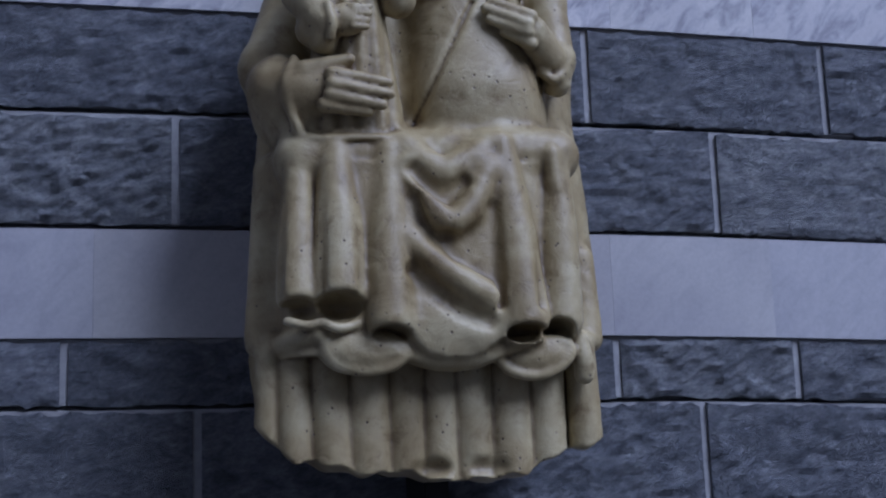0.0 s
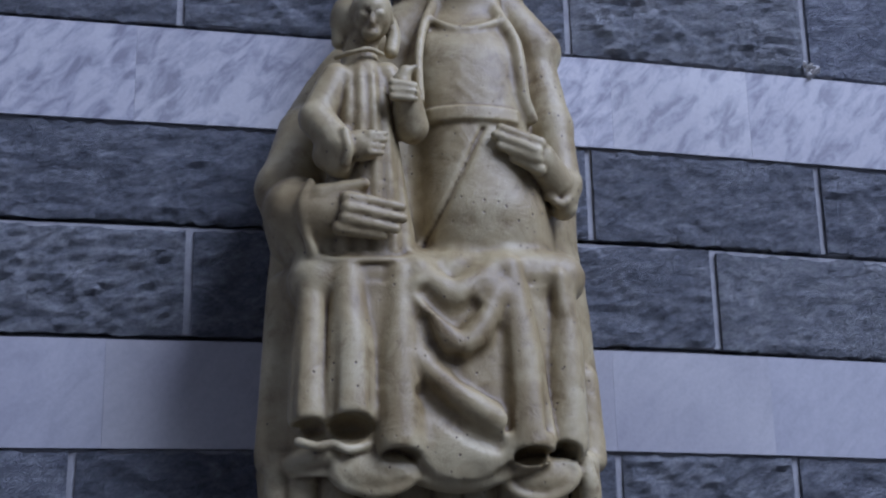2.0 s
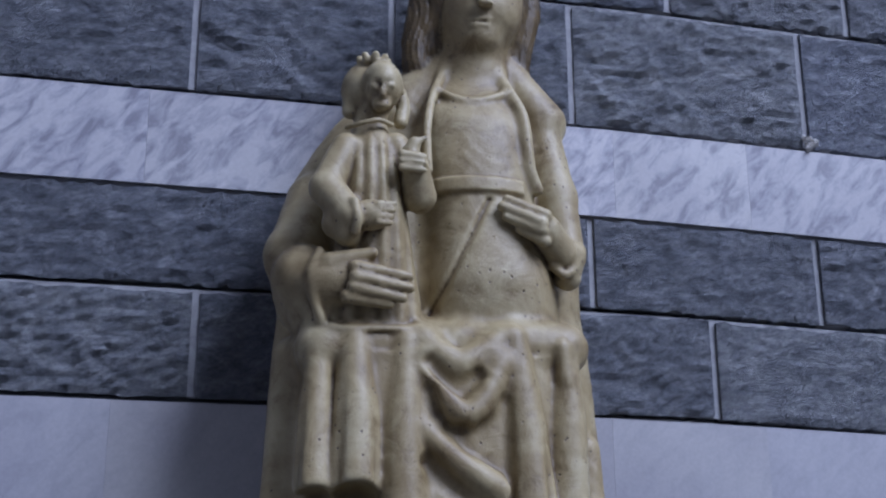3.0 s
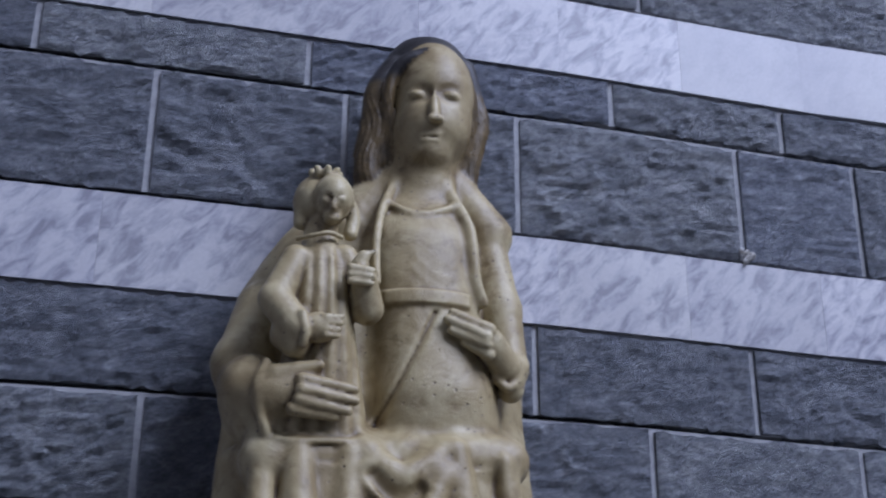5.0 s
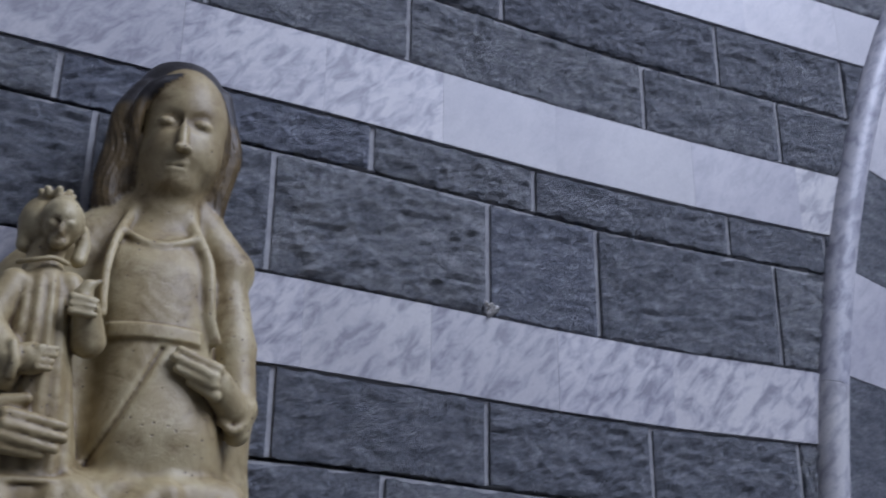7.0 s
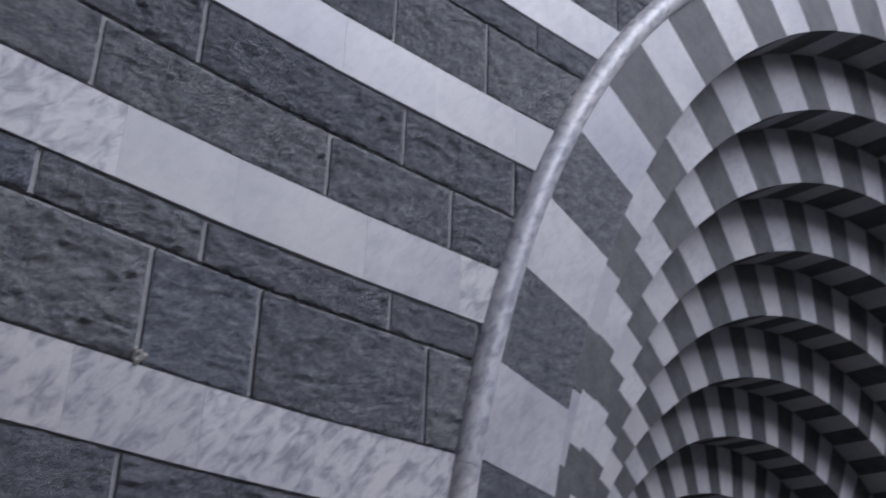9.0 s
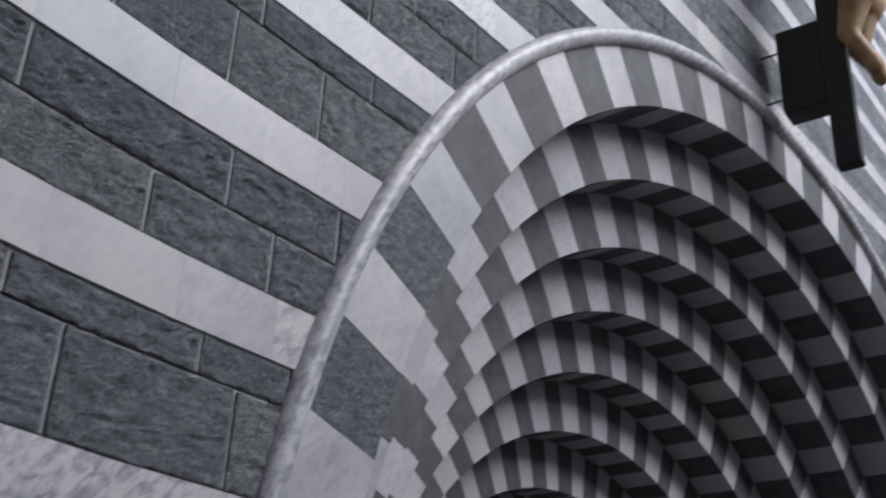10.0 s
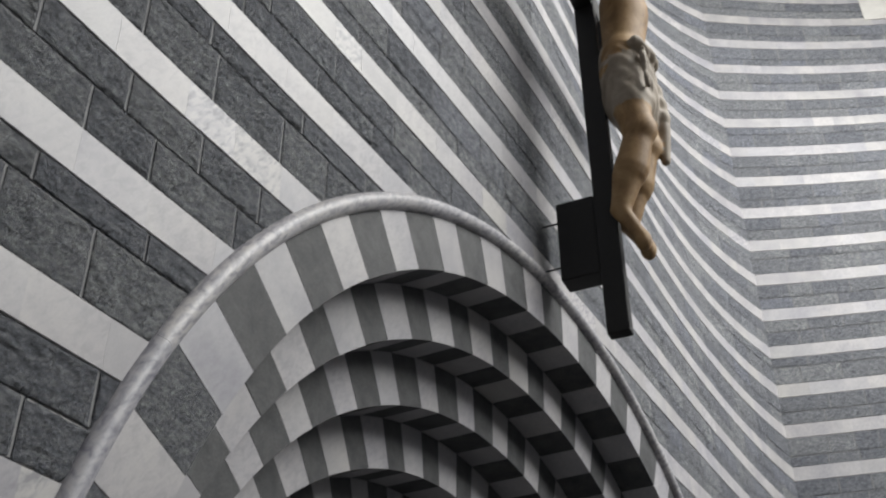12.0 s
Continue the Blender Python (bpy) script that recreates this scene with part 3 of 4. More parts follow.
        k = (np.abs((x - (x0 + x1) / 2) / a) ** power + np.abs((y - (y0 + y1) / 2) / b) ** power) ** (1 / power)
        d = np.maximum((k - 1) * np.minimum(a, b), np.maximum(rows[0, 0] - z, z - rows[-1, 0]))
        self.blend(sl, d.astype(np.float32), soft, False)

    def front(self, x, z):
        """Depth at which a line along y first meets the carving."""
        i, k = int(round((x - self.low[0]) / self.step)), int(round((z - self.low[2]) / self.step))
        col = self.field[i, :, k]
        j = max(1, int(np.argmax(col < 0)))
        return float(self.axes[1][j - 1] + self.step * col[j - 1] / max(1e-6, col[j - 1] - col[j]))

    def groove(self, amount, low, high):
        """Adds amount(x, y, z) to the distance inside a window."""
        sl, (x, y, z) = self.window(low, high, 0)
        self.field[sl] += amount(x, y, z).astype(np.float32)

    def skin(self):
        """Surface nets: one point in every cell that the surface crosses, one quad for every edge."""
        f = self.field
        n = np.array(f.shape)
        inside = f < 0
        corner = [(i, j, k) for i in (0, 1) for j in (0, 1) for k in (0, 1)]
        view = lambda a, c: a[c[0]:n[0] - 1 + c[0], c[1]:n[1] - 1 + c[1], c[2]:n[2] - 1 + c[2]]
        count = sum(view(inside, c).astype(np.int8) for c in corner)
        cells = np.argwhere((count > 0) & (count < 8))
        index = -np.ones(n - 1, int)
        index[tuple(cells.T)] = np.arange(len(cells))
        total, hits = np.zeros((len(cells), 3)), np.zeros(len(cells))
        for a in corner:
            for axis in range(3):
                if a[axis]:
                    continue
                b = list(a)
                b[axis] = 1
                fa, fb = f[tuple((cells + a).T)], f[tuple((cells + b).T)]
                cross = (fa < 0) != (fb < 0)
                t = np.where(cross, fa / np.where(cross, fa - fb, 1), 0)
                p = np.array(a, float) + np.outer(t, np.eye(3)[axis])
                total += p * cross[:, None]
                hits += cross
        verts = self.low + self.step * (cells + total / hits[:, None])
        faces = []
        for axis in range(3):
            u, v = (axis + 1) % 3, (axis + 2) % 3
            first = np.moveaxis(inside, axis, 0)[:-1]
            second = np.moveaxis(inside, axis, 0)[1:]
            for flip, mask in ((False, first & ~second), (True, ~first & second)):
                e = np.argwhere(np.moveaxis(mask, 0, axis))
                e = e[(e[:, u] > 0) & (e[:, v] > 0) & (e[:, u] < n[u] - 1) & (e[:, v] < n[v] - 1)]
                du, dv = np.eye(3, dtype=int)[u], np.eye(3, dtype=int)[v]
                quad = [index[tuple((e - s).T)] for s in (du + dv, dv, 0 * du, du)]
                faces.append(np.stack(quad[::-1] if flip else quad, 1))
        return verts, np.concatenate(faces)


def carved_object(name, work, mat, origin, paint=None):
    verts, faces = work.skin()
    me = bpy.data.meshes.new(name)
    me.from_pydata((verts - np.array(origin)).tolist(), [], faces.tolist())
    me.materials.append(mat)
    me.shade_smooth()
    if paint is not None:
        at = me.attributes.new("paint", "FLOAT", "POINT")
        at.data.foreach_set("value", np.clip(paint(verts), 0, 1).astype(np.float32))
    ob = new(name, me)
    ob.location = origin
    return ob


def seated_figure():
    w = Carving((-0.372, 0.828, 1.340), (-0.004, 1.088, 2.105), 0.0021)
    # mantle behind all, from the hem to the shoulders
    w.loft([(1.4085, -0.3320, -0.0320, 0.930, 1.075), (1.4640, -0.3400, -0.0260, 0.925, 1.075), (1.4885, -0.3400, -0.0200, 0.915, 1.075), (1.5350, -0.3390, -0.0210, 0.915, 1.075), (1.5875, -0.3370, -0.0250, 0.918, 1.075), (1.6410, -0.3340, -0.0280, 0.925, 1.075), (1.6810, -0.3300, -0.0320, 0.935, 1.075), (1.6895, -0.3310, -0.0330, 0.930, 1.075), (1.7150, -0.3330, -0.0320, 0.935, 1.075), (1.7440, -0.3340, -0.0270, 0.938, 1.075), (1.7730, -0.3300, -0.0340, 0.942, 1.075), (1.8085, -0.3220, -0.0430, 0.948, 1.075), (1.8425, -0.3020, -0.0480, 0.952, 1.075), (1.8710, -0.2840, -0.0560, 0.956, 1.075), (1.8995, -0.2590, -0.0710, 0.960, 1.075), (1.9230, -0.2120, -0.0930, 0.965, 1.075)], 0.012)
    # robe over the legs
    w.loft([(1.4660, -0.3230, -0.0590, 0.8700, 1.05), (1.5420, -0.3190, -0.0630, 0.8735, 1.05), (1.5990, -0.3140, -0.0670, 0.8770, 1.05), (1.6230, -0.3100, -0.0690, 0.8810, 1.05)], 0.010, 3.4)
    # tunic under the hem, in broad flutes
    w.loft([(1.345, -0.3200, -0.0480, 0.911, 1.05), (1.4590, -0.3280, -0.0470, 0.909, 1.05)], 0.006, 3.6)
    rng = random.Random(8)
    for x, r in ((-0.3240, 0.012), (-0.3040, 0.0165), (-0.2760, 0.019), (-0.2440, 0.020), (-0.2120, 0.0185), (-0.1840, 0.0165), (-0.1560, 0.0195), (-0.1240, 0.019), (-0.0930, 0.018), (-0.0600, 0.014)):
        w.limb((x, 0.917, 1.472), (x + rng.uniform(-0.004, 0.004), 0.914 + rng.uniform(-0.003, 0.003), 1.33), r * 0.92, r * rng.uniform(1.0, 1.15), 0.003)
    # torso, belly and breast
    w.loft([(1.6430, -0.2030, -0.0670, 0.900, 1.04), (1.6980, -0.2060, -0.0710, 0.893, 1.04), (1.7750, -0.2020, -0.0860, 0.906, 1.04), (1.8160, -0.2080, -0.0880, 0.911, 1.04), (1.8590, -0.2080, -0.0880, 0.918, 1.04), (1.8970, -0.1990, -0.0980, 0.938, 1.03), (1.9270, -0.1800, -0.1100, 0.962, 1.02)], 0.010, 2.4)
    # lap: two knees and the sagging cloth between them
    w.limb((-0.2920, 0.9100, 1.6300), (-0.2130, 0.9100, 1.6340), 0.0270, 0.0260, 0.008)
    w.limb((-0.1260, 0.9110, 1.6370), (-0.0780, 0.9140, 1.6360), 0.0260, 0.0250, 0.008)
    w.limb((-0.2910, 0.9400, 1.6320), (-0.2030, 0.9400, 1.6400), 0.030, 0.030, 0.010)
    w.chain([(-0.2090, 0.8930, 1.6350), (-0.1960, 0.8860, 1.6230), (-0.1790, 0.8830, 1.6150), (-0.1600, 0.8860, 1.6240), (-0.1410, 0.8930, 1.6390)], 0.013, 0.010)
    # tube folds hanging from the knees
    for top, mid, low, r in (((-0.2990, 0.8960, 1.6280), (-0.3010, 0.8890, 1.5620), (-0.3010, 0.8820, 1.5140), 0.0165), ((-0.2690, 0.8920, 1.6350), (-0.2680, 0.8820, 1.5700), (-0.2680, 0.8760, 1.5180), 0.0205), ((-0.2250, 0.8910, 1.6350), (-0.2280, 0.8820, 1.5610), (-0.2290, 0.8730, 1.4920), 0.0185), ((-0.1290, 0.8910, 1.6400), (-0.1230, 0.8830, 1.5610), (-0.1190, 0.8740, 1.4880), 0.0195), ((-0.0780, 0.9000, 1.6310), (-0.0810, 0.8930, 1.5630), (-0.0850, 0.8860, 1.4910), 0.0175)):
        w.chain([top, mid, low], [r * 0.62, r * 0.95, r * 1.10], 0.0045)
    w.limb((-0.0840, 0.8900, 1.6340), (-0.0820, 0.8880, 1.6030), 0.006, 0.005, 0.006)
    # swags between the knees
    swag = lambda pts, r: w.chain(pts, [r * (0.6 + 0.4 * k / (len(pts) - 1)) for k in range(len(pts))], 0.008)
    swag([(-0.2110, 0.8840, 1.6210), (-0.2000, 0.8770, 1.5980), (-0.1880, 0.8710, 1.5780), (-0.1760, 0.8700, 1.5710), (-0.1610, 0.8740, 1.5830), (-0.1430, 0.8840, 1.6170)], 0.0130)
    swag([(-0.2170, 0.8840, 1.5730), (-0.2030, 0.8750, 1.5500), (-0.1840, 0.8680, 1.5310), (-0.1640, 0.8660, 1.5170), (-0.1490, 0.8690, 1.5080)], 0.0135)
    w.ball((-0.1780, 0.8820, 1.4860), (0.058, 0.020, 0.036), 0.010)
    w.limb((-0.1570, 0.8800, 1.4810), (-0.1310, 0.8800, 1.4850), 0.017, 0.015, 0.010)
    w.ball((-0.1690, 0.9180, 1.6370), (0.046, 0.030, 0.024), 0.010)
    # deep valleys of the cloth
    for pts, r in (([(-0.2070, 0.8730, 1.6160), (-0.1950, 0.8720, 1.6020), (-0.1820, 0.8710, 1.5930), (-0.1660, 0.8720, 1.6040)], 0.006), ([(-0.1810, 0.8680, 1.5590), (-0.1720, 0.8660, 1.5430), (-0.1600, 0.8680, 1.5590)], 0.006), ([(-0.2100, 0.8680, 1.5310), (-0.1920, 0.8630, 1.5120), (-0.1730, 0.8600, 1.4970), (-0.1510, 0.8600, 1.4880)], 0.0065), ([(-0.2070, 0.8720, 1.5920), (-0.2020, 0.8700, 1.5730)], 0.004), ([(-0.2480, 0.8680, 1.6000), (-0.2500, 0.8600, 1.5120)], 0.0055), ([(-0.2850, 0.8680, 1.6000), (-0.2860, 0.8600, 1.5170)], 0.0045), ([(-0.1010, 0.8720, 1.6030), (-0.1060, 0.8620, 1.5020)], 0.005), ([(-0.1410, 0.8720, 1.5830), (-0.1410, 0.8640, 1.5030)], 0.004), ([(-0.3170, 0.8800, 1.6070), (-0.3200, 0.8720, 1.5050)], 0.006)):
        w.chain(pts, r * 0.95, 0.006, cut=True)
    # flap of the mantle beside the legs, down to its hem
    w.limb((-0.3240, 0.9550, 1.6320), (-0.3300, 0.9300, 1.4870), 0.010, 0.014, 0.014)
    w.chain([(-0.3350, 0.9350, 1.4770), (-0.3140, 0.9050, 1.4770), (-0.2950, 0.8850, 1.4830), (-0.2860, 0.8800, 1.4840)], 0.0075, 0.006)
    w.limb((-0.0440, 0.9450, 1.5500), (-0.0450, 0.9350, 1.4780), 0.008, 0.012, 0.012)
    w.chain([(-0.0690, 0.8920, 1.4730), (-0.0660, 0.8900, 1.4570), (-0.0650, 0.8920, 1.4450)], 0.0085, 0.004)
    # hollows under the ends of the folds
    for c, rx, rz in (((-0.3020, 0.8720, 1.5020), 0.0155, 0.0095), ((-0.2690, 0.8660, 1.5030), 0.0195, 0.0125), ((-0.2300, 0.8620, 1.4790), 0.0165, 0.0085), ((-0.1200, 0.8640, 1.4790), 0.0165, 0.0080), ((-0.0900, 0.8740, 1.4790), 0.0135, 0.0120)):
        w.ball(c, (rx, 0.026, rz), 0.003, cut=True)
    w.chain([(-0.2200, 0.8660, 1.4740), (-0.2050, 0.8640, 1.4590), (-0.1830, 0.8620, 1.4530), (-0.1590, 0.8640, 1.4550), (-0.1380, 0.8660, 1.4670)], 0.0075, 0.003, cut=True)
    # turned-over hems below the hollows
    w.chain([(-0.3100, 0.8780, 1.4930), (-0.2950, 0.8730, 1.4890), (-0.2830, 0.8720, 1.4910), (-0.2710, 0.8700, 1.4860), (-0.2530, 0.8740, 1.4900), (-0.2480, 0.8760, 1.4950)], 0.0040, 0.003)
    w.ball((-0.2500, 0.8840, 1.4680), (0.036, 0.016, 0.019), 0.004)
    w.chain([(-0.2800, 0.8800, 1.4790), (-0.2750, 0.8780, 1.4610), (-0.2550, 0.8760, 1.4530), (-0.2300, 0.8760, 1.4550), (-0.2180, 0.8760, 1.4650), (-0.2240, 0.8770, 1.4740), (-0.2400, 0.8790, 1.4760)], 0.0046, 0.004)
    w.ball((-0.1060, 0.8860, 1.4620), (0.031, 0.013, 0.017), 0.004)
    w.chain([(-0.1380, 0.8820, 1.4570), (-0.1300, 0.8800, 1.4490), (-0.1090, 0.8790, 1.4450), (-0.0890, 0.8800, 1.4520), (-0.0790, 0.8830, 1.4650), (-0.0880, 0.8830, 1.4730), (-0.1070, 0.8810, 1.4680), (-0.1190, 0.8820, 1.4650)], 0.0046, 0.004)
    for pts in ([(-0.2670, 0.8640, 1.4770), (-0.2500, 0.8620, 1.4700), (-0.2270, 0.8640, 1.4670)], [(-0.1210, 0.8680, 1.4620), (-0.0990, 0.8680, 1.4690)]):
        w.chain(pts, 0.0042, 0.004, cut=True)
    # the child: pleated dress
    w.loft([(1.6460, -0.2980, -0.2030, 0.884, 0.96), (1.6900, -0.2900, -0.2090, 0.886, 0.96), (1.7360, -0.2830, -0.2180, 0.884, 0.96), (1.7780, -0.2850, -0.2250, 0.882, 0.955), (1.8170, -0.2790, -0.2310, 0.890, 0.95), (1.8390, -0.2690, -0.2390, 0.902, 0.945)], 0.004, 2.3)
    w.groove(lambda x, y, z: 0.0010 * np.sin((x - -0.2550) * 640 / (1 + (1.86 - z) * 2.6)) * (y < 0.925) * np.clip((x - -0.2980) / 0.01, 0, 1) * np.clip((-0.2090 - x) / 0.01, 0, 1) * np.clip((1.83 - z) / 0.02, 0, 1), (-0.325, 0.86, 1.655), (-0.186, 0.95, 1.84))
    # sleeve and hand on the child's side
    w.limb((-0.3020, 0.9750, 1.7850), (-0.3190, 0.9550, 1.7230), 0.024, 0.0265, 0.010)
    w.limb((-0.3190, 0.9550, 1.7230), (-0.3130, 0.9350, 1.6710), 0.0265, 0.022, 0.010)
    w.limb((-0.3100, 0.9200, 1.6940), (-0.2960, 0.9080, 1.6880), 0.0310, 0.0255, 0.010)
    w.limb((-0.3030, 0.9150, 1.6680), (-0.2970, 0.9100, 1.6600), 0.0220, 0.0180, 0.010)
    w.chain([(-0.3010, 0.8920, 1.7130), (-0.3070, 0.8850, 1.6910), (-0.3050, 0.8870, 1.6680), (-0.2980, 0.8900, 1.6510)], 0.0042, 0.004)
    w.limb((-0.2920, 0.8930, 1.6870), (-0.2670, 0.8860, 1.6870), 0.0225, 0.0185, 0.005, flat=0.75)
    for p, q in (((-0.2710, 0.8730, 1.6950), (-0.2250, 0.8730, 1.6880)), ((-0.2710, 0.8710, 1.6860), (-0.2240, 0.8720, 1.6780)), ((-0.2730, 0.8720, 1.6770), (-0.2300, 0.8730, 1.6690)), ((-0.2780, 0.8750, 1.6690), (-0.2410, 0.8760, 1.6640))):
        w.limb(p, q, 0.0064, 0.0044, 0.0012)
    w.limb((-0.2910, 0.8860, 1.7020), (-0.2560, 0.8800, 1.7100), 0.0085, 0.0050, 0.004)
    # the other sleeve, its hand laid on the body
    w.limb((-0.0730, 0.9750, 1.8700), (-0.0650, 0.9550, 1.7940), 0.020, 0.0205, 0.008)
    w.limb((-0.0650, 0.9550, 1.7940), (-0.0620, 0.9350, 1.7310), 0.0205, 0.0175, 0.008)
    w.limb((-0.0640, 0.9300, 1.7270), (-0.0650, 0.9250, 1.7070), 0.0175, 0.0125, 0.006)
    w.chain([(-0.0520, 0.9250, 1.7350), (-0.0620, 0.9140, 1.7150), (-0.0730, 0.9110, 1.7060), (-0.0820, 0.9140, 1.7140)], 0.0042, 0.005)
    w.limb((-0.0740, 0.9140, 1.7280), (-0.0930, 0.9010, 1.7460), 0.0150, 0.0150, 0.004, flat=0.75)
    for p, q in (((-0.0950, 0.8930, 1.7570), (-0.1300, 0.8980, 1.7720)), ((-0.0990, 0.8910, 1.7490), (-0.1350, 0.8970, 1.7650)), ((-0.0990, 0.8920, 1.7420), (-0.1310, 0.8970, 1.7550)), ((-0.0960, 0.8950, 1.7330), (-0.1180, 0.8980, 1.7440))):
        w.limb(p, q, 0.0062, 0.0045, 0.0010)
    # neck
    w.limb((-0.1440, 0.9750, 1.9630), (-0.1420, 0.9850, 1.9150), 0.034, 0.040, 0.010)
    # borders of the mantle beside the breast
    w.chain([(-0.1730, 0.9650, 1.9310), (-0.1900, 0.9400, 1.8930), (-0.1990, 0.9230, 1.8560), (-0.2010, 0.9170, 1.8250), (-0.2000, 0.9150, 1.8020)], 0.0042, 0.009)
    w.chain([(-0.1240, 0.9670, 1.9370), (-0.1140, 0.9450, 1.9020), (-0.1040, 0.9300, 1.8700), (-0.1010, 0.9240, 1.8350), (-0.0990, 0.9240, 1.8120), (-0.0910, 0.9280, 1.7930)], 0.0055, 0.009)
    w.limb((-0.1110, 0.9850, 1.9410), (-0.0720, 0.9800, 1.8810), 0.020, 0.028, 0.006)
    w.limb((-0.1770, 0.9850, 1.9320), (-0.2210, 0.9850, 1.8770), 0.022, 0.032, 0.008)
    w.chain([(-0.1850, 0.9400, 1.8950), (-0.1700, 0.9330, 1.8850), (-0.1530, 0.9300, 1.8820), (-0.1350, 0.9320, 1.8870), (-0.1180, 0.9400, 1.8970)], 0.0026, 0.006)
    w.chain([(-0.1030, 0.9050, 1.8030), (-0.0970, 0.9100, 1.7840), (-0.0830, 0.9150, 1.7750)], 0.0045, 0.004, cut=True)
    # head: a smooth long oval turned slightly towards the child
    w.ball((-0.1340, 0.9740, 2.0310), (0.0450, 0.052, 0.064), 0.006)
    w.ball((-0.1370, 0.9620, 1.9870), (0.0405, 0.041, 0.036), 0.016)
    w.ball((-0.1430, 0.9420, 1.9550), (0.0150, 0.012, 0.011), 0.016)
    on = lambda p, out=0.0: (p[0], w.front(p[0], p[2]) - out, p[2])
    root, tip = (-0.1430, 0.9260, 2.0160), (-0.1440, 0.9180, 1.9830)
    w.chain([on(root, -0.001), on(tip, 0.0050)], [0.0032, 0.0050], 0.006)
    for p in ((-0.1480, 0.9210, 1.9810), (-0.1380, 0.9210, 1.9820)):
        w.ball(on(p, -0.0005), (0.0040, 0.0040, 0.0036), 0.003)
    for p in ((-0.1580, 0.9260, 2.0150), (-0.1240, 0.9280, 2.0150)):
        x, y, z = on(p)
        w.ball((x, y - 0.003, z), (0.0140, 0.0052, 0.0085), 0.008, cut=True)
        w.ball((x, y + 0.0045, z), (0.0090, 0.0068, 0.0056), 0.0010)
        w.chain([on((x + 0.0105 * math.cos(0.5236 * k), 0, z + 0.0066 * math.sin(0.5236 * k)), -0.0002) for k in range(13)], 0.0011, 0.0015)
    for a, b, r in (((-0.1540, 0.9240, 1.9680), (-0.1370, 0.9240, 1.9700), 0.0023), ((-0.1520, 0.9240, 1.9630), (-0.1390, 0.9240, 1.9640), 0.0025)):
        w.chain([on(a, -0.001), on(b, -0.001)], r, 0.004)
    a, b = (-0.1550, 0.9220, 1.9650), (-0.1370, 0.9220, 1.9660)
    w.chain([on(a, 0.0002), on(b, 0.0002)], 0.0011, 0.001, cut=True)
    hair_start = w.field.copy()
    # hair in long locks, and the band over the brow
    w.ball((-0.1340, 1.0000, 2.0580), (0.0530, 0.052, 0.0625), 0.006)
    w.chain([(-0.1750, 0.9750, 2.0630), (-0.1920, 0.9740, 2.0330), (-0.1950, 0.9760, 2.0010), (-0.2010, 0.9770, 1.9680), (-0.2010, 0.9780, 1.9360)], 0.0150, 0.005)
    w.chain([(-0.1930, 0.9680, 2.0070), (-0.1920, 0.9700, 1.9820), (-0.1880, 0.9740, 1.9520)], 0.0100, 0.004)
    w.chain([(-0.0960, 0.9780, 2.0740), (-0.0890, 0.9780, 2.0440), (-0.0810, 0.9780, 2.0100), (-0.0880, 0.9800, 1.9740), (-0.0950, 0.9840, 1.9350)], 0.0132, 0.005)
    w.chain([(-0.0910, 0.9720, 2.0100), (-0.0990, 0.9740, 1.9770), (-0.1080, 0.9780, 1.9470)], 0.0095, 0.004)
    w.chain([(-0.1810, 0.9720, 1.9550), (-0.1830, 0.9640, 1.9860), (-0.1850, 0.9550, 2.0180), (-0.1810, 0.9500, 2.0440), (-0.1690, 0.9440, 2.0600), (-0.1490, 0.9420, 2.0690), (-0.1260, 0.9440, 2.0700), (-0.1060, 0.9520, 2.0610), (-0.0940, 0.9600, 2.0370), (-0.0930, 0.9660, 2.0030), (-0.1000, 0.9720, 1.9690)], 0.0065, 0.004)
    hair = w.field < hair_start - 0.0012
    gx, gz = w.axes[0][:, None, None], w.axes[2][None, None, :]
    w.field += np.where(hair, 0.0007 * np.sin(gx * 1150 + 5 * np.sin(gz * 75)) * np.clip((2.035 - gz) / 0.02, 0, 1), 0).astype(np.float32)
    # the child, continued: hem of its dress
    w.chain([(-0.2970, 0.8920, 1.6470), (-0.2780, 0.8850, 1.6440), (-0.2540, 0.8830, 1.6440), (-0.2290, 0.8850, 1.6450), (-0.2060, 0.8920, 1.6480)], 0.0024, 0.003)
    # its arms and hands
    w.limb((-0.2780, 0.9050, 1.8140), (-0.2960, 0.8950, 1.7730), 0.0145, 0.0150, 0.004)
    w.limb((-0.2960, 0.8920, 1.7700), (-0.2750, 0.8800, 1.7410), 0.0155, 0.0150, 0.004)
    w.limb((-0.2850, 0.8900, 1.7380), (-0.2780, 0.8850, 1.7290), 0.0150, 0.0130, 0.005)
    w.chain([(-0.2740, 0.8680, 1.7520), (-0.2710, 0.8660, 1.7370), (-0.2720, 0.8700, 1.7250)], 0.0040, 0.002)
    w.ball((-0.2580, 0.8760, 1.7430), (0.0165, 0.011, 0.0140), 0.004)
    for k in range(4):
        u = (-0.2490, 0.8680, 1.7510)
        w.limb((u[0] - 0.004, u[1], u[2] - 0.0056 * k), (u[0] + 0.010 - 0.001 * k, u[1] + 0.002, u[2] + 0.001 - 0.0058 * k), 0.0034, 0.0029, 0.001)
    w.limb((-0.2320, 0.9100, 1.8210), (-0.2130, 0.9050, 1.7810), 0.0130, 0.0150, 0.004)
    w.limb((-0.2110, 0.9000, 1.7700), (-0.2160, 0.8880, 1.7900), 0.0155, 0.0125, 0.004)
    w.ball((-0.2190, 0.8820, 1.7960), (0.0125, 0.0095, 0.0095), 0.003)
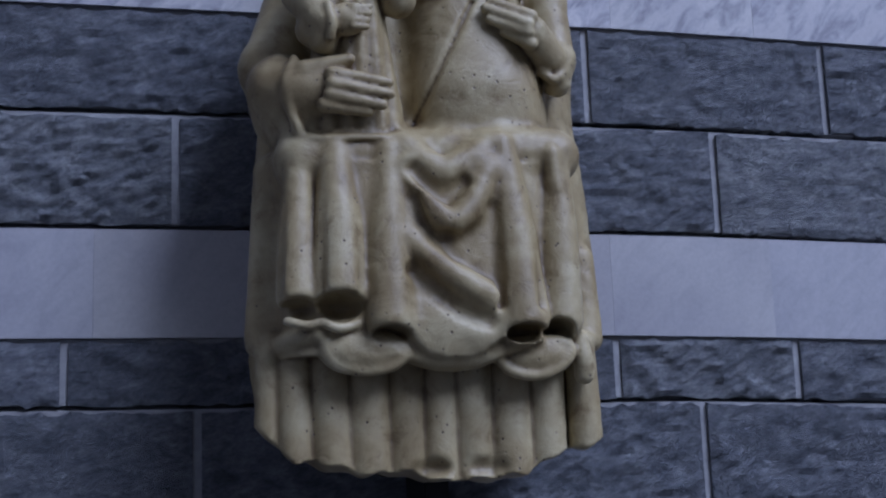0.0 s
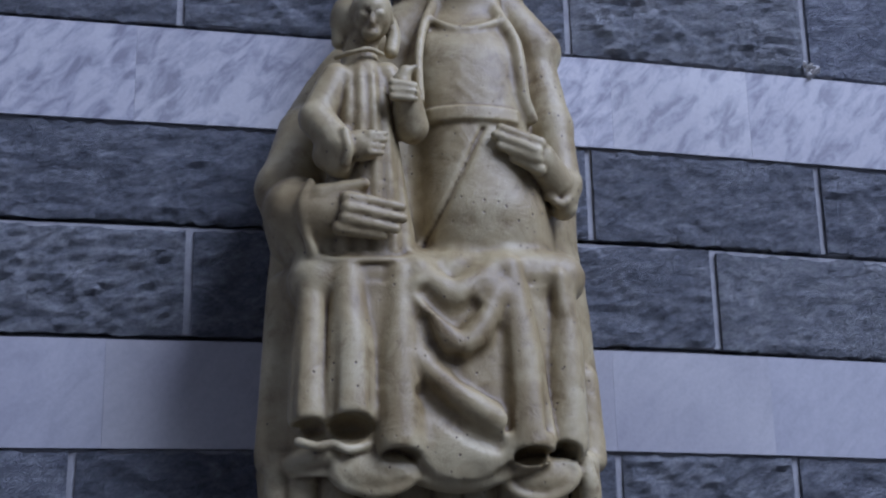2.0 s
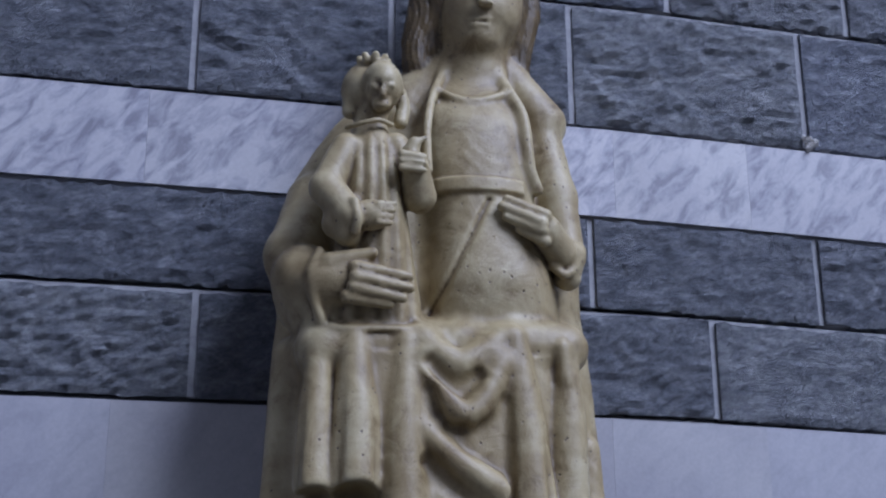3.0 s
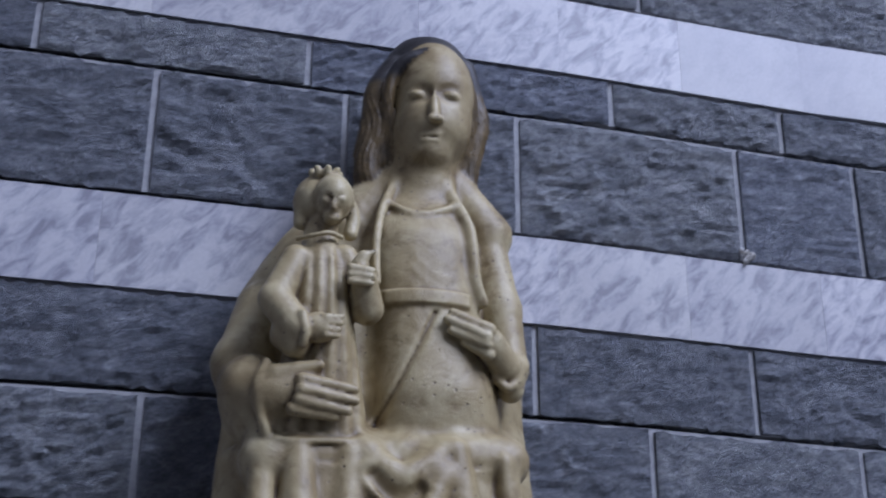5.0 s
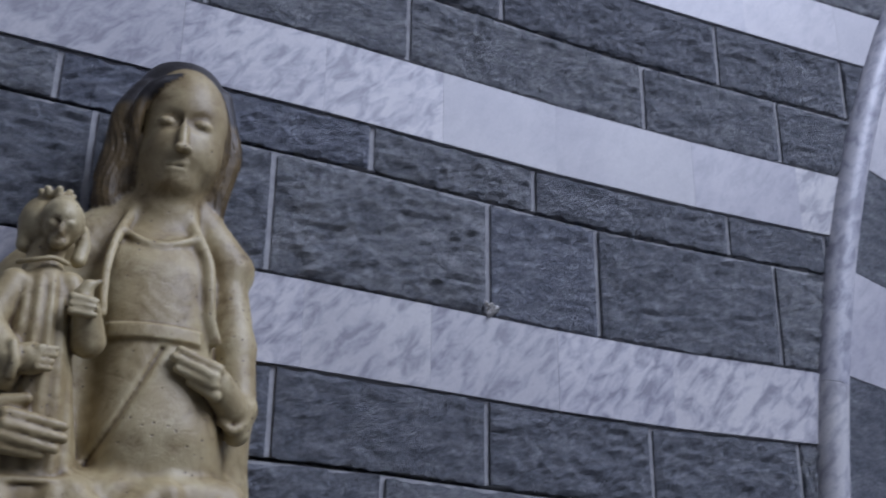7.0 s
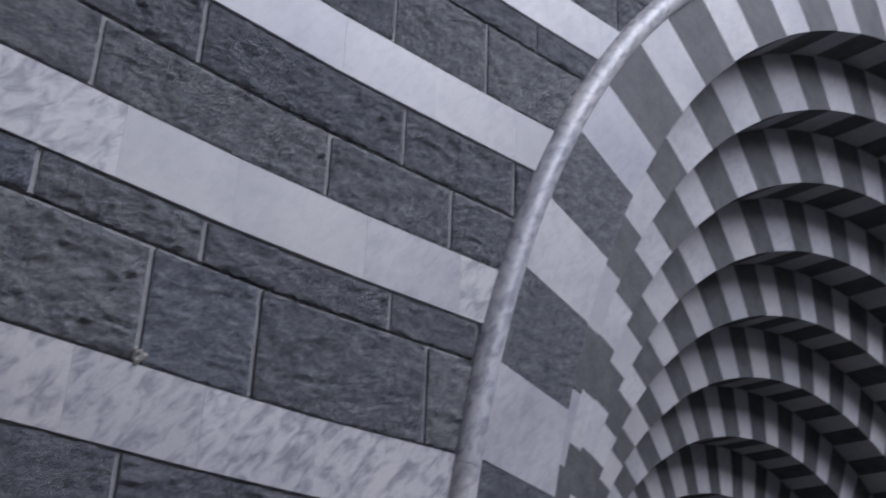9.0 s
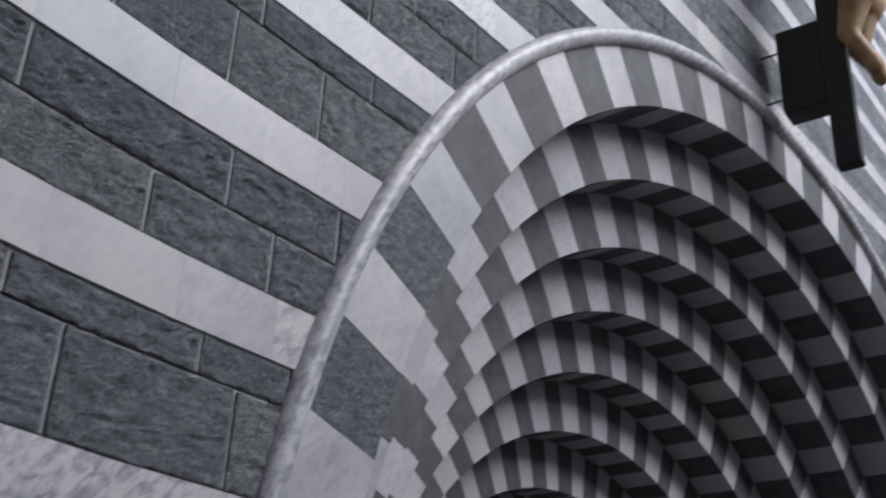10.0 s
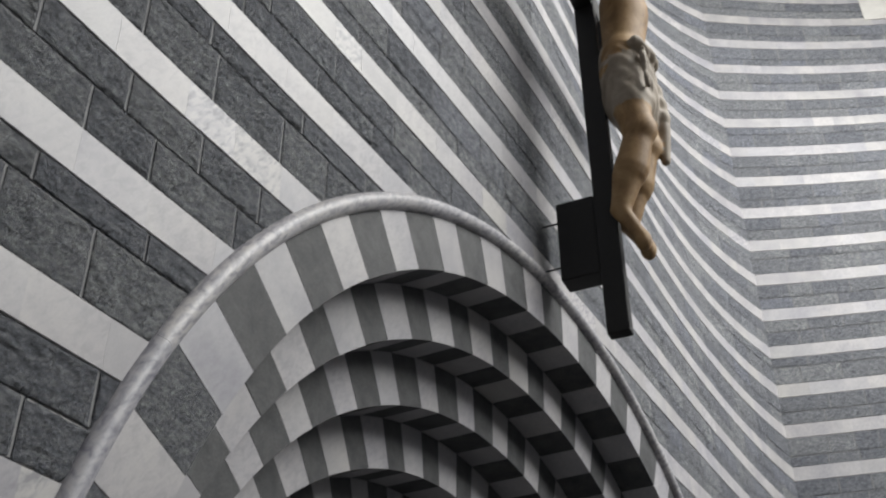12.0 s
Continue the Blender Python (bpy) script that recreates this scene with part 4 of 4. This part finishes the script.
    for k in range(3):
        u = (-0.2320, 0.8740, 1.7880)
        w.limb((u[0], u[1], u[2] + 0.0066 * k), (u[0] + 0.020, u[1] - 0.001, u[2] - 0.0016 + 0.0064 * k), 0.0036, 0.0030, 0.0012)
    w.limb((-0.2220, 0.8840, 1.8070), (-0.2190, 0.8820, 1.8150), 0.0085, 0.0060, 0.003)
    w.limb((-0.2190, 0.8820, 1.8150), (-0.2090, 0.8800, 1.8200), 0.0042, 0.0022, 0.002)
    # its head, curls and crown
    w.limb((-0.2560, 0.9180, 1.8390), (-0.2530, 0.9150, 1.8550), 0.0165, 0.0150, 0.004)
    w.chain([(-0.2780, 0.9050, 1.8350), (-0.2650, 0.8920, 1.8350), (-0.2500, 0.8920, 1.8390), (-0.2370, 0.9020, 1.8390)], 0.0026, 0.002)
    w.ball((-0.2460, 0.9060, 1.8780), (0.0185, 0.0255, 0.0245), 0.004)
    w.ball((-0.2480, 0.8930, 1.8550), (0.0085, 0.0080, 0.0070), 0.005)
    w.ball((-0.2590, 0.9250, 1.8800), (0.0230, 0.026, 0.0275), 0.003)
    w.chain([(-0.2730, 0.9200, 1.8710), (-0.2740, 0.9200, 1.8570)], 0.0075, 0.004)
    w.chain([(-0.2270, 0.9180, 1.8770), (-0.2240, 0.9180, 1.8630), (-0.2270, 0.9140, 1.8470)], 0.0068, 0.003)
    w.chain([(-0.2620, 0.9000, 1.8770), (-0.2600, 0.8940, 1.8840), (-0.2490, 0.8880, 1.8890), (-0.2350, 0.8930, 1.8860), (-0.2280, 0.9040, 1.8730)], 0.0034, 0.003)
    a, b = (-0.2490, 0.8840, 1.8700), (-0.2480, 0.8800, 1.8610)
    w.chain([on(a, -0.0005), on(b, 0.0022)], [0.0018, 0.0026], 0.003)
    for p in ((-0.2550, 0.8830, 1.8700), (-0.2410, 0.8850, 1.8710)):
        x, y, z = on(p)
        w.ball((x, y - 0.0012, z), (0.0062, 0.0026, 0.0040), 0.003, cut=True)
        w.ball((x, y + 0.0032, z), (0.0050, 0.0038, 0.0032), 0.001)
    a, b = (-0.2520, 0.8820, 1.8550), (-0.2440, 0.8820, 1.8560)
    w.chain([on(a), on(b)], 0.0011, 0.0015, cut=True)
    ring = (-0.2530, 0.9120, 1.9030)
    for k in range(8):
        a = math.pi * k / 4
        w.limb((ring[0] + 0.0110 * math.cos(a), ring[1] + 0.0110 * math.sin(a), ring[2]), (ring[0] + 0.0135 * math.cos(a), ring[1] + 0.0135 * math.sin(a), ring[2] + 0.004), 0.0042, 0.0036, 0.003)
    # flat girdle, the slit of the robe, and the broken lower edge
    belt = 1.7890
    w.groove(lambda x, y, z: -0.0034 * np.clip((0.0088 - np.abs(z - belt)) / 0.0022, 0, 1) * np.clip((x - -0.1970) / 0.004, 0, 1) * np.clip((-0.1050 - x) / 0.004, 0, 1), (-0.215, 0.88, 1.77), (-0.07, 0.96, 1.815))

    def slit(x, y, z):
        t = np.clip((1.7750 - z) / 0.1110, 0, 1)
        return 0.0034 * np.exp(-((x - -0.1440 - (-0.0540) * t) / 0.0030) ** 2) * (t > 0) * (t < 1)
    w.groove(slit, (-0.22, 0.87, 1.65), (-0.1, 0.93, 1.80))

    def broken(x, y, z):
        low = np.interp(x, [-0.3340, -0.3190, -0.3020, -0.2710, -0.2260, -0.1520, -0.1090, -0.0850, -0.0540], [1.4100, 1.3940, 1.3810, 1.3740, 1.3690, 1.3590, 1.3690, 1.3780, 1.3890])
        low = low + 0.0016 * np.sin(x * 230) + 0.0025 * np.sin(x * 97 + y * 60) + 0.05 * np.clip(y - 0.91, 0, 0.1)
        return np.clip(low - z + 0.002, 0, 0.05) * 5
    w.groove(broken, (-0.372, 0.83, 1.340), (-0.004, 1.088, 1.43))
    for c in ((-0.1950, 0.8920, 1.3730), (-0.1500, 0.8900, 1.3730)):
        w.ball(c, (0.018, 0.014, 0.008), 0.006, cut=True)
    # small losses and knocks of the carver's surface
    w.groove(lambda x, y, z: 0.0003 * np.sin(x * 210 + 3 * np.sin(z * 90)) * np.sin(z * 170 + 2 * np.sin(x * 120)) * np.sin(y * 150), (-0.372, 0.83, 1.340), (-0.004, 1.088, 1.93))

    def paint(v):
        i = np.clip(np.rint((v - w.low) / w.step).astype(int), 0, np.array(hair.shape) - 1)
        soft = np.zeros(len(v))
        for o in ((0, 0, 0), (1, 0, 0), (-1, 0, 0), (0, 1, 0), (0, -1, 0), (0, 0, 1), (0, 0, -1)):
            j = np.clip(i + o, 0, np.array(hair.shape) - 1)
            soft += hair[tuple(j.T)]
        # locks up to 0.6, the dark band on the crown of the head up to 1
        return np.clip(soft / 5, 0, 1) * (v[:, 2] > 1.9) * (0.6 + 0.4 * np.clip((v[:, 2] - 2.036) / 0.012, 0, 1))

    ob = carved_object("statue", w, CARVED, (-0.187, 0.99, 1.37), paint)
    return tagged(ob, "ivory-painted wooden seated figure holding a crowned child", "statue")


seated_figure()

# black metal support under the statue, let into the wall
statue_bracket = tagged(new("wall_bracket"), "black metal wall bracket carrying the painted statue", "bracket")
statue_bracket.location = (-0.18, 1.0, 1.33)
box_object("plate", -0.05, 0.05, -0.04, 0.06, 0.035, 0.041, IRON, statue_bracket, bevel=0.001)
box_object("rod", -0.011, 0.011, -0.03, 0.12, -0.05, 0.034, IRON, statue_bracket, bevel=0.002)

# ---- crucifix over the arch ----
crucifix = tagged(new("crucifix"), "black metal cross fixed to the striped wall over the arch", "crucifix")
crucifix.location = (3.1, 0.655, 3.495)
box_object("pole", -0.05, 0.005, -0.043, 0.043, 0.0, 2.55, IRON, crucifix, bevel=0.003)
box_object("crossbeam", -0.75, 0.75, -0.0415, 0.0415, 1.66, 1.78, IRON, crucifix, bevel=0.003)
box_object("bracket", -0.05, 0.05, 0.0445, 0.2, 0.27, 0.63, IRON, crucifix, bevel=0.003)
for zz in (0.34, 0.55):
    v, f = tube_length([(Vector((-0.03, 0.2 + 0.13 * i / 4, zz)), Vector((0, 1, 0.001))) for i in range(5)], 0.004, 8)
    mesh_object("rod", v, f, IRON, crucifix)


def hanging_figure():
    w = Carving((2.25, 0.30, 3.74), (3.98, 0.66, 5.75), 0.0085)
    for dx, dy in ((-0.055, 0.0), (0.06, 0.012)):
        x = 3.11 + dx
        w.limb((x, 0.580, 3.99), (3.11 + dx * 0.6, 0.515, 3.86), 0.036, 0.027, 0.012)
        w.ball((3.11 + dx * 0.6, 0.51, 3.84), (0.032, 0.032, 0.045), 0.012)
        w.chain([(x, 0.575, 3.995), (x, 0.535 + dy, 4.13), (x, 0.515 + dy, 4.170), (x, 0.472 + dy, 4.320)], [0.040, 0.062, 0.070, 0.058], 0.012)
        w.ball((x, 0.440 + dy, 4.340), (0.054, 0.046, 0.058), 0.02)
        w.limb((x, 0.468 + dy, 4.350), (3.11 + dx, 0.505, 4.660), 0.066, 0.090, 0.02)
    w.ball((3.11, 0.50, 4.740), (0.135, 0.1, 0.13), 0.03)
    w.limb((3.11, 0.50, 4.800), (3.11, 0.475, 5.070), 0.105, 0.13, 0.04, flat=0.8)
    w.ball((3.11, 0.46, 5.050), (0.12, 0.075, 0.12), 0.03)
    w.ball((3.11, 0.475, 4.890), (0.08, 0.06, 0.06), 0.02)
    for sx in (-1, 1):
        w.limb((3.11 + 0.12 * sx, 0.5, 5.140), (3.11 + 0.4 * sx, 0.545, 5.120), 0.05, 0.036, 0.03)
        w.limb((3.11 + 0.4 * sx, 0.545, 5.120), (3.11 + 0.66 * sx, 0.575, 5.110), 0.036, 0.026, 0.015)
        w.ball((3.11 + 0.71 * sx, 0.578, 5.110), (0.05, 0.018, 0.03), 0.012)
    w.limb((3.11, 0.49, 5.170), (3.1, 0.46, 5.280), 0.045, 0.042, 0.02)
    w.ball((3.09, 0.44, 5.350), (0.065, 0.075, 0.09), 0.015)
    skin_only = w.field.copy()
    w.limb((3.11, 0.495, 4.560), (3.11, 0.5, 4.760), 0.135, 0.128, 0.015, flat=0.85)
    for dx in (-0.055, 0.06):
        w.limb((3.11 + dx, 0.485, 4.500), (3.11 + dx, 0.5, 4.670), 0.085, 0.09, 0.02)
    w.chain([(2.99, 0.42, 4.770), (3.06, 0.385, 4.750), (3.14, 0.385, 4.750), (3.21, 0.41, 4.780)], 0.022, 0.015)
    w.chain([(3.20, 0.42, 4.720), (3.215, 0.395, 4.520), (3.21, 0.405, 4.280)], [0.030, 0.034, 0.020], 0.012)
    for x0, z0, x1, z1 in ((3.00, 4.72, 3.06, 4.54), (3.04, 4.74, 3.12, 4.58), (3.09, 4.74, 3.16, 4.64), (2.98, 4.68, 3.00, 4.52)):
        w.limb((x0, 0.395, z0), (x1, 0.392, z1), 0.014, 0.010, 0.010)
    cloth = w.field < skin_only - 0.004
    w.groove(lambda x, y, z: 0.0035 * np.sin(z * 80 + x * 75 + 2.5 * np.sin(x * 38)) * (0.6 + 0.4 * np.sin(y * 70)), (2.95, 0.32, 4.470), (3.3, 0.62, 4.780))

    def paint(v):
        i = np.clip(np.rint((v - w.low) / w.step).astype(int), 0, np.array(cloth.shape) - 1)
        return cloth[tuple(i.T)].astype(float)

    ob = carved_object("carved_figure", w, FLESH, (3.11, 0.6, 3.8), paint)
    ob.location = (3.09, 0.612, 3.82)
    return tagged(ob, "carved wooden figure with a pale loincloth hung on the cross", "statue")


hanging_figure()

# ---- the stones of the walls ----
wall_of_stones(wall_north, north, CORNER_W, CORNER_E, 0.0, TOP, 21, lambda a, b, z0, z1: b > -0.75 and a < 1.9 and 1.25 < z0 < 4.2, clip=True, fine=True)
wall_of_stones(wall_east, east, 0.004, 6.9, 0.0, TOP, 22, lambda a, b, z0, z1: a < 1.7 and 3.8 < z0 < 9.5)
wall_of_stones(wall_west, west, 0.004, 6.9, 0.0, TOP, 23, lambda a, b, z0, z1: False)

# a run of lime at one joint
lime_v, lime_f = [], []
rng_l = random.Random(4)
for k in range(15):
    s, z, r = 0.292 + rng_l.gauss(0, 0.0055), 1.923 + abs(rng_l.gauss(0, 0.012)), rng_l.uniform(0.0016, 0.0036)
    n = len(lime_v)
    lime_v.append(north(s, z, 0.0190))
    lime_v += [north(s + r * math.cos(1.05 * q), z + 1.6 * r * math.sin(1.05 * q), 0.0128) for q in range(6)]
    lime_f += [(n, n + 1 + q, n + 1 + (q + 1) % 6) for q in range(6)]
tagged(mesh_object("lime_deposit", lime_v, lime_f, PLASTER, wall_north), kind="stuff")
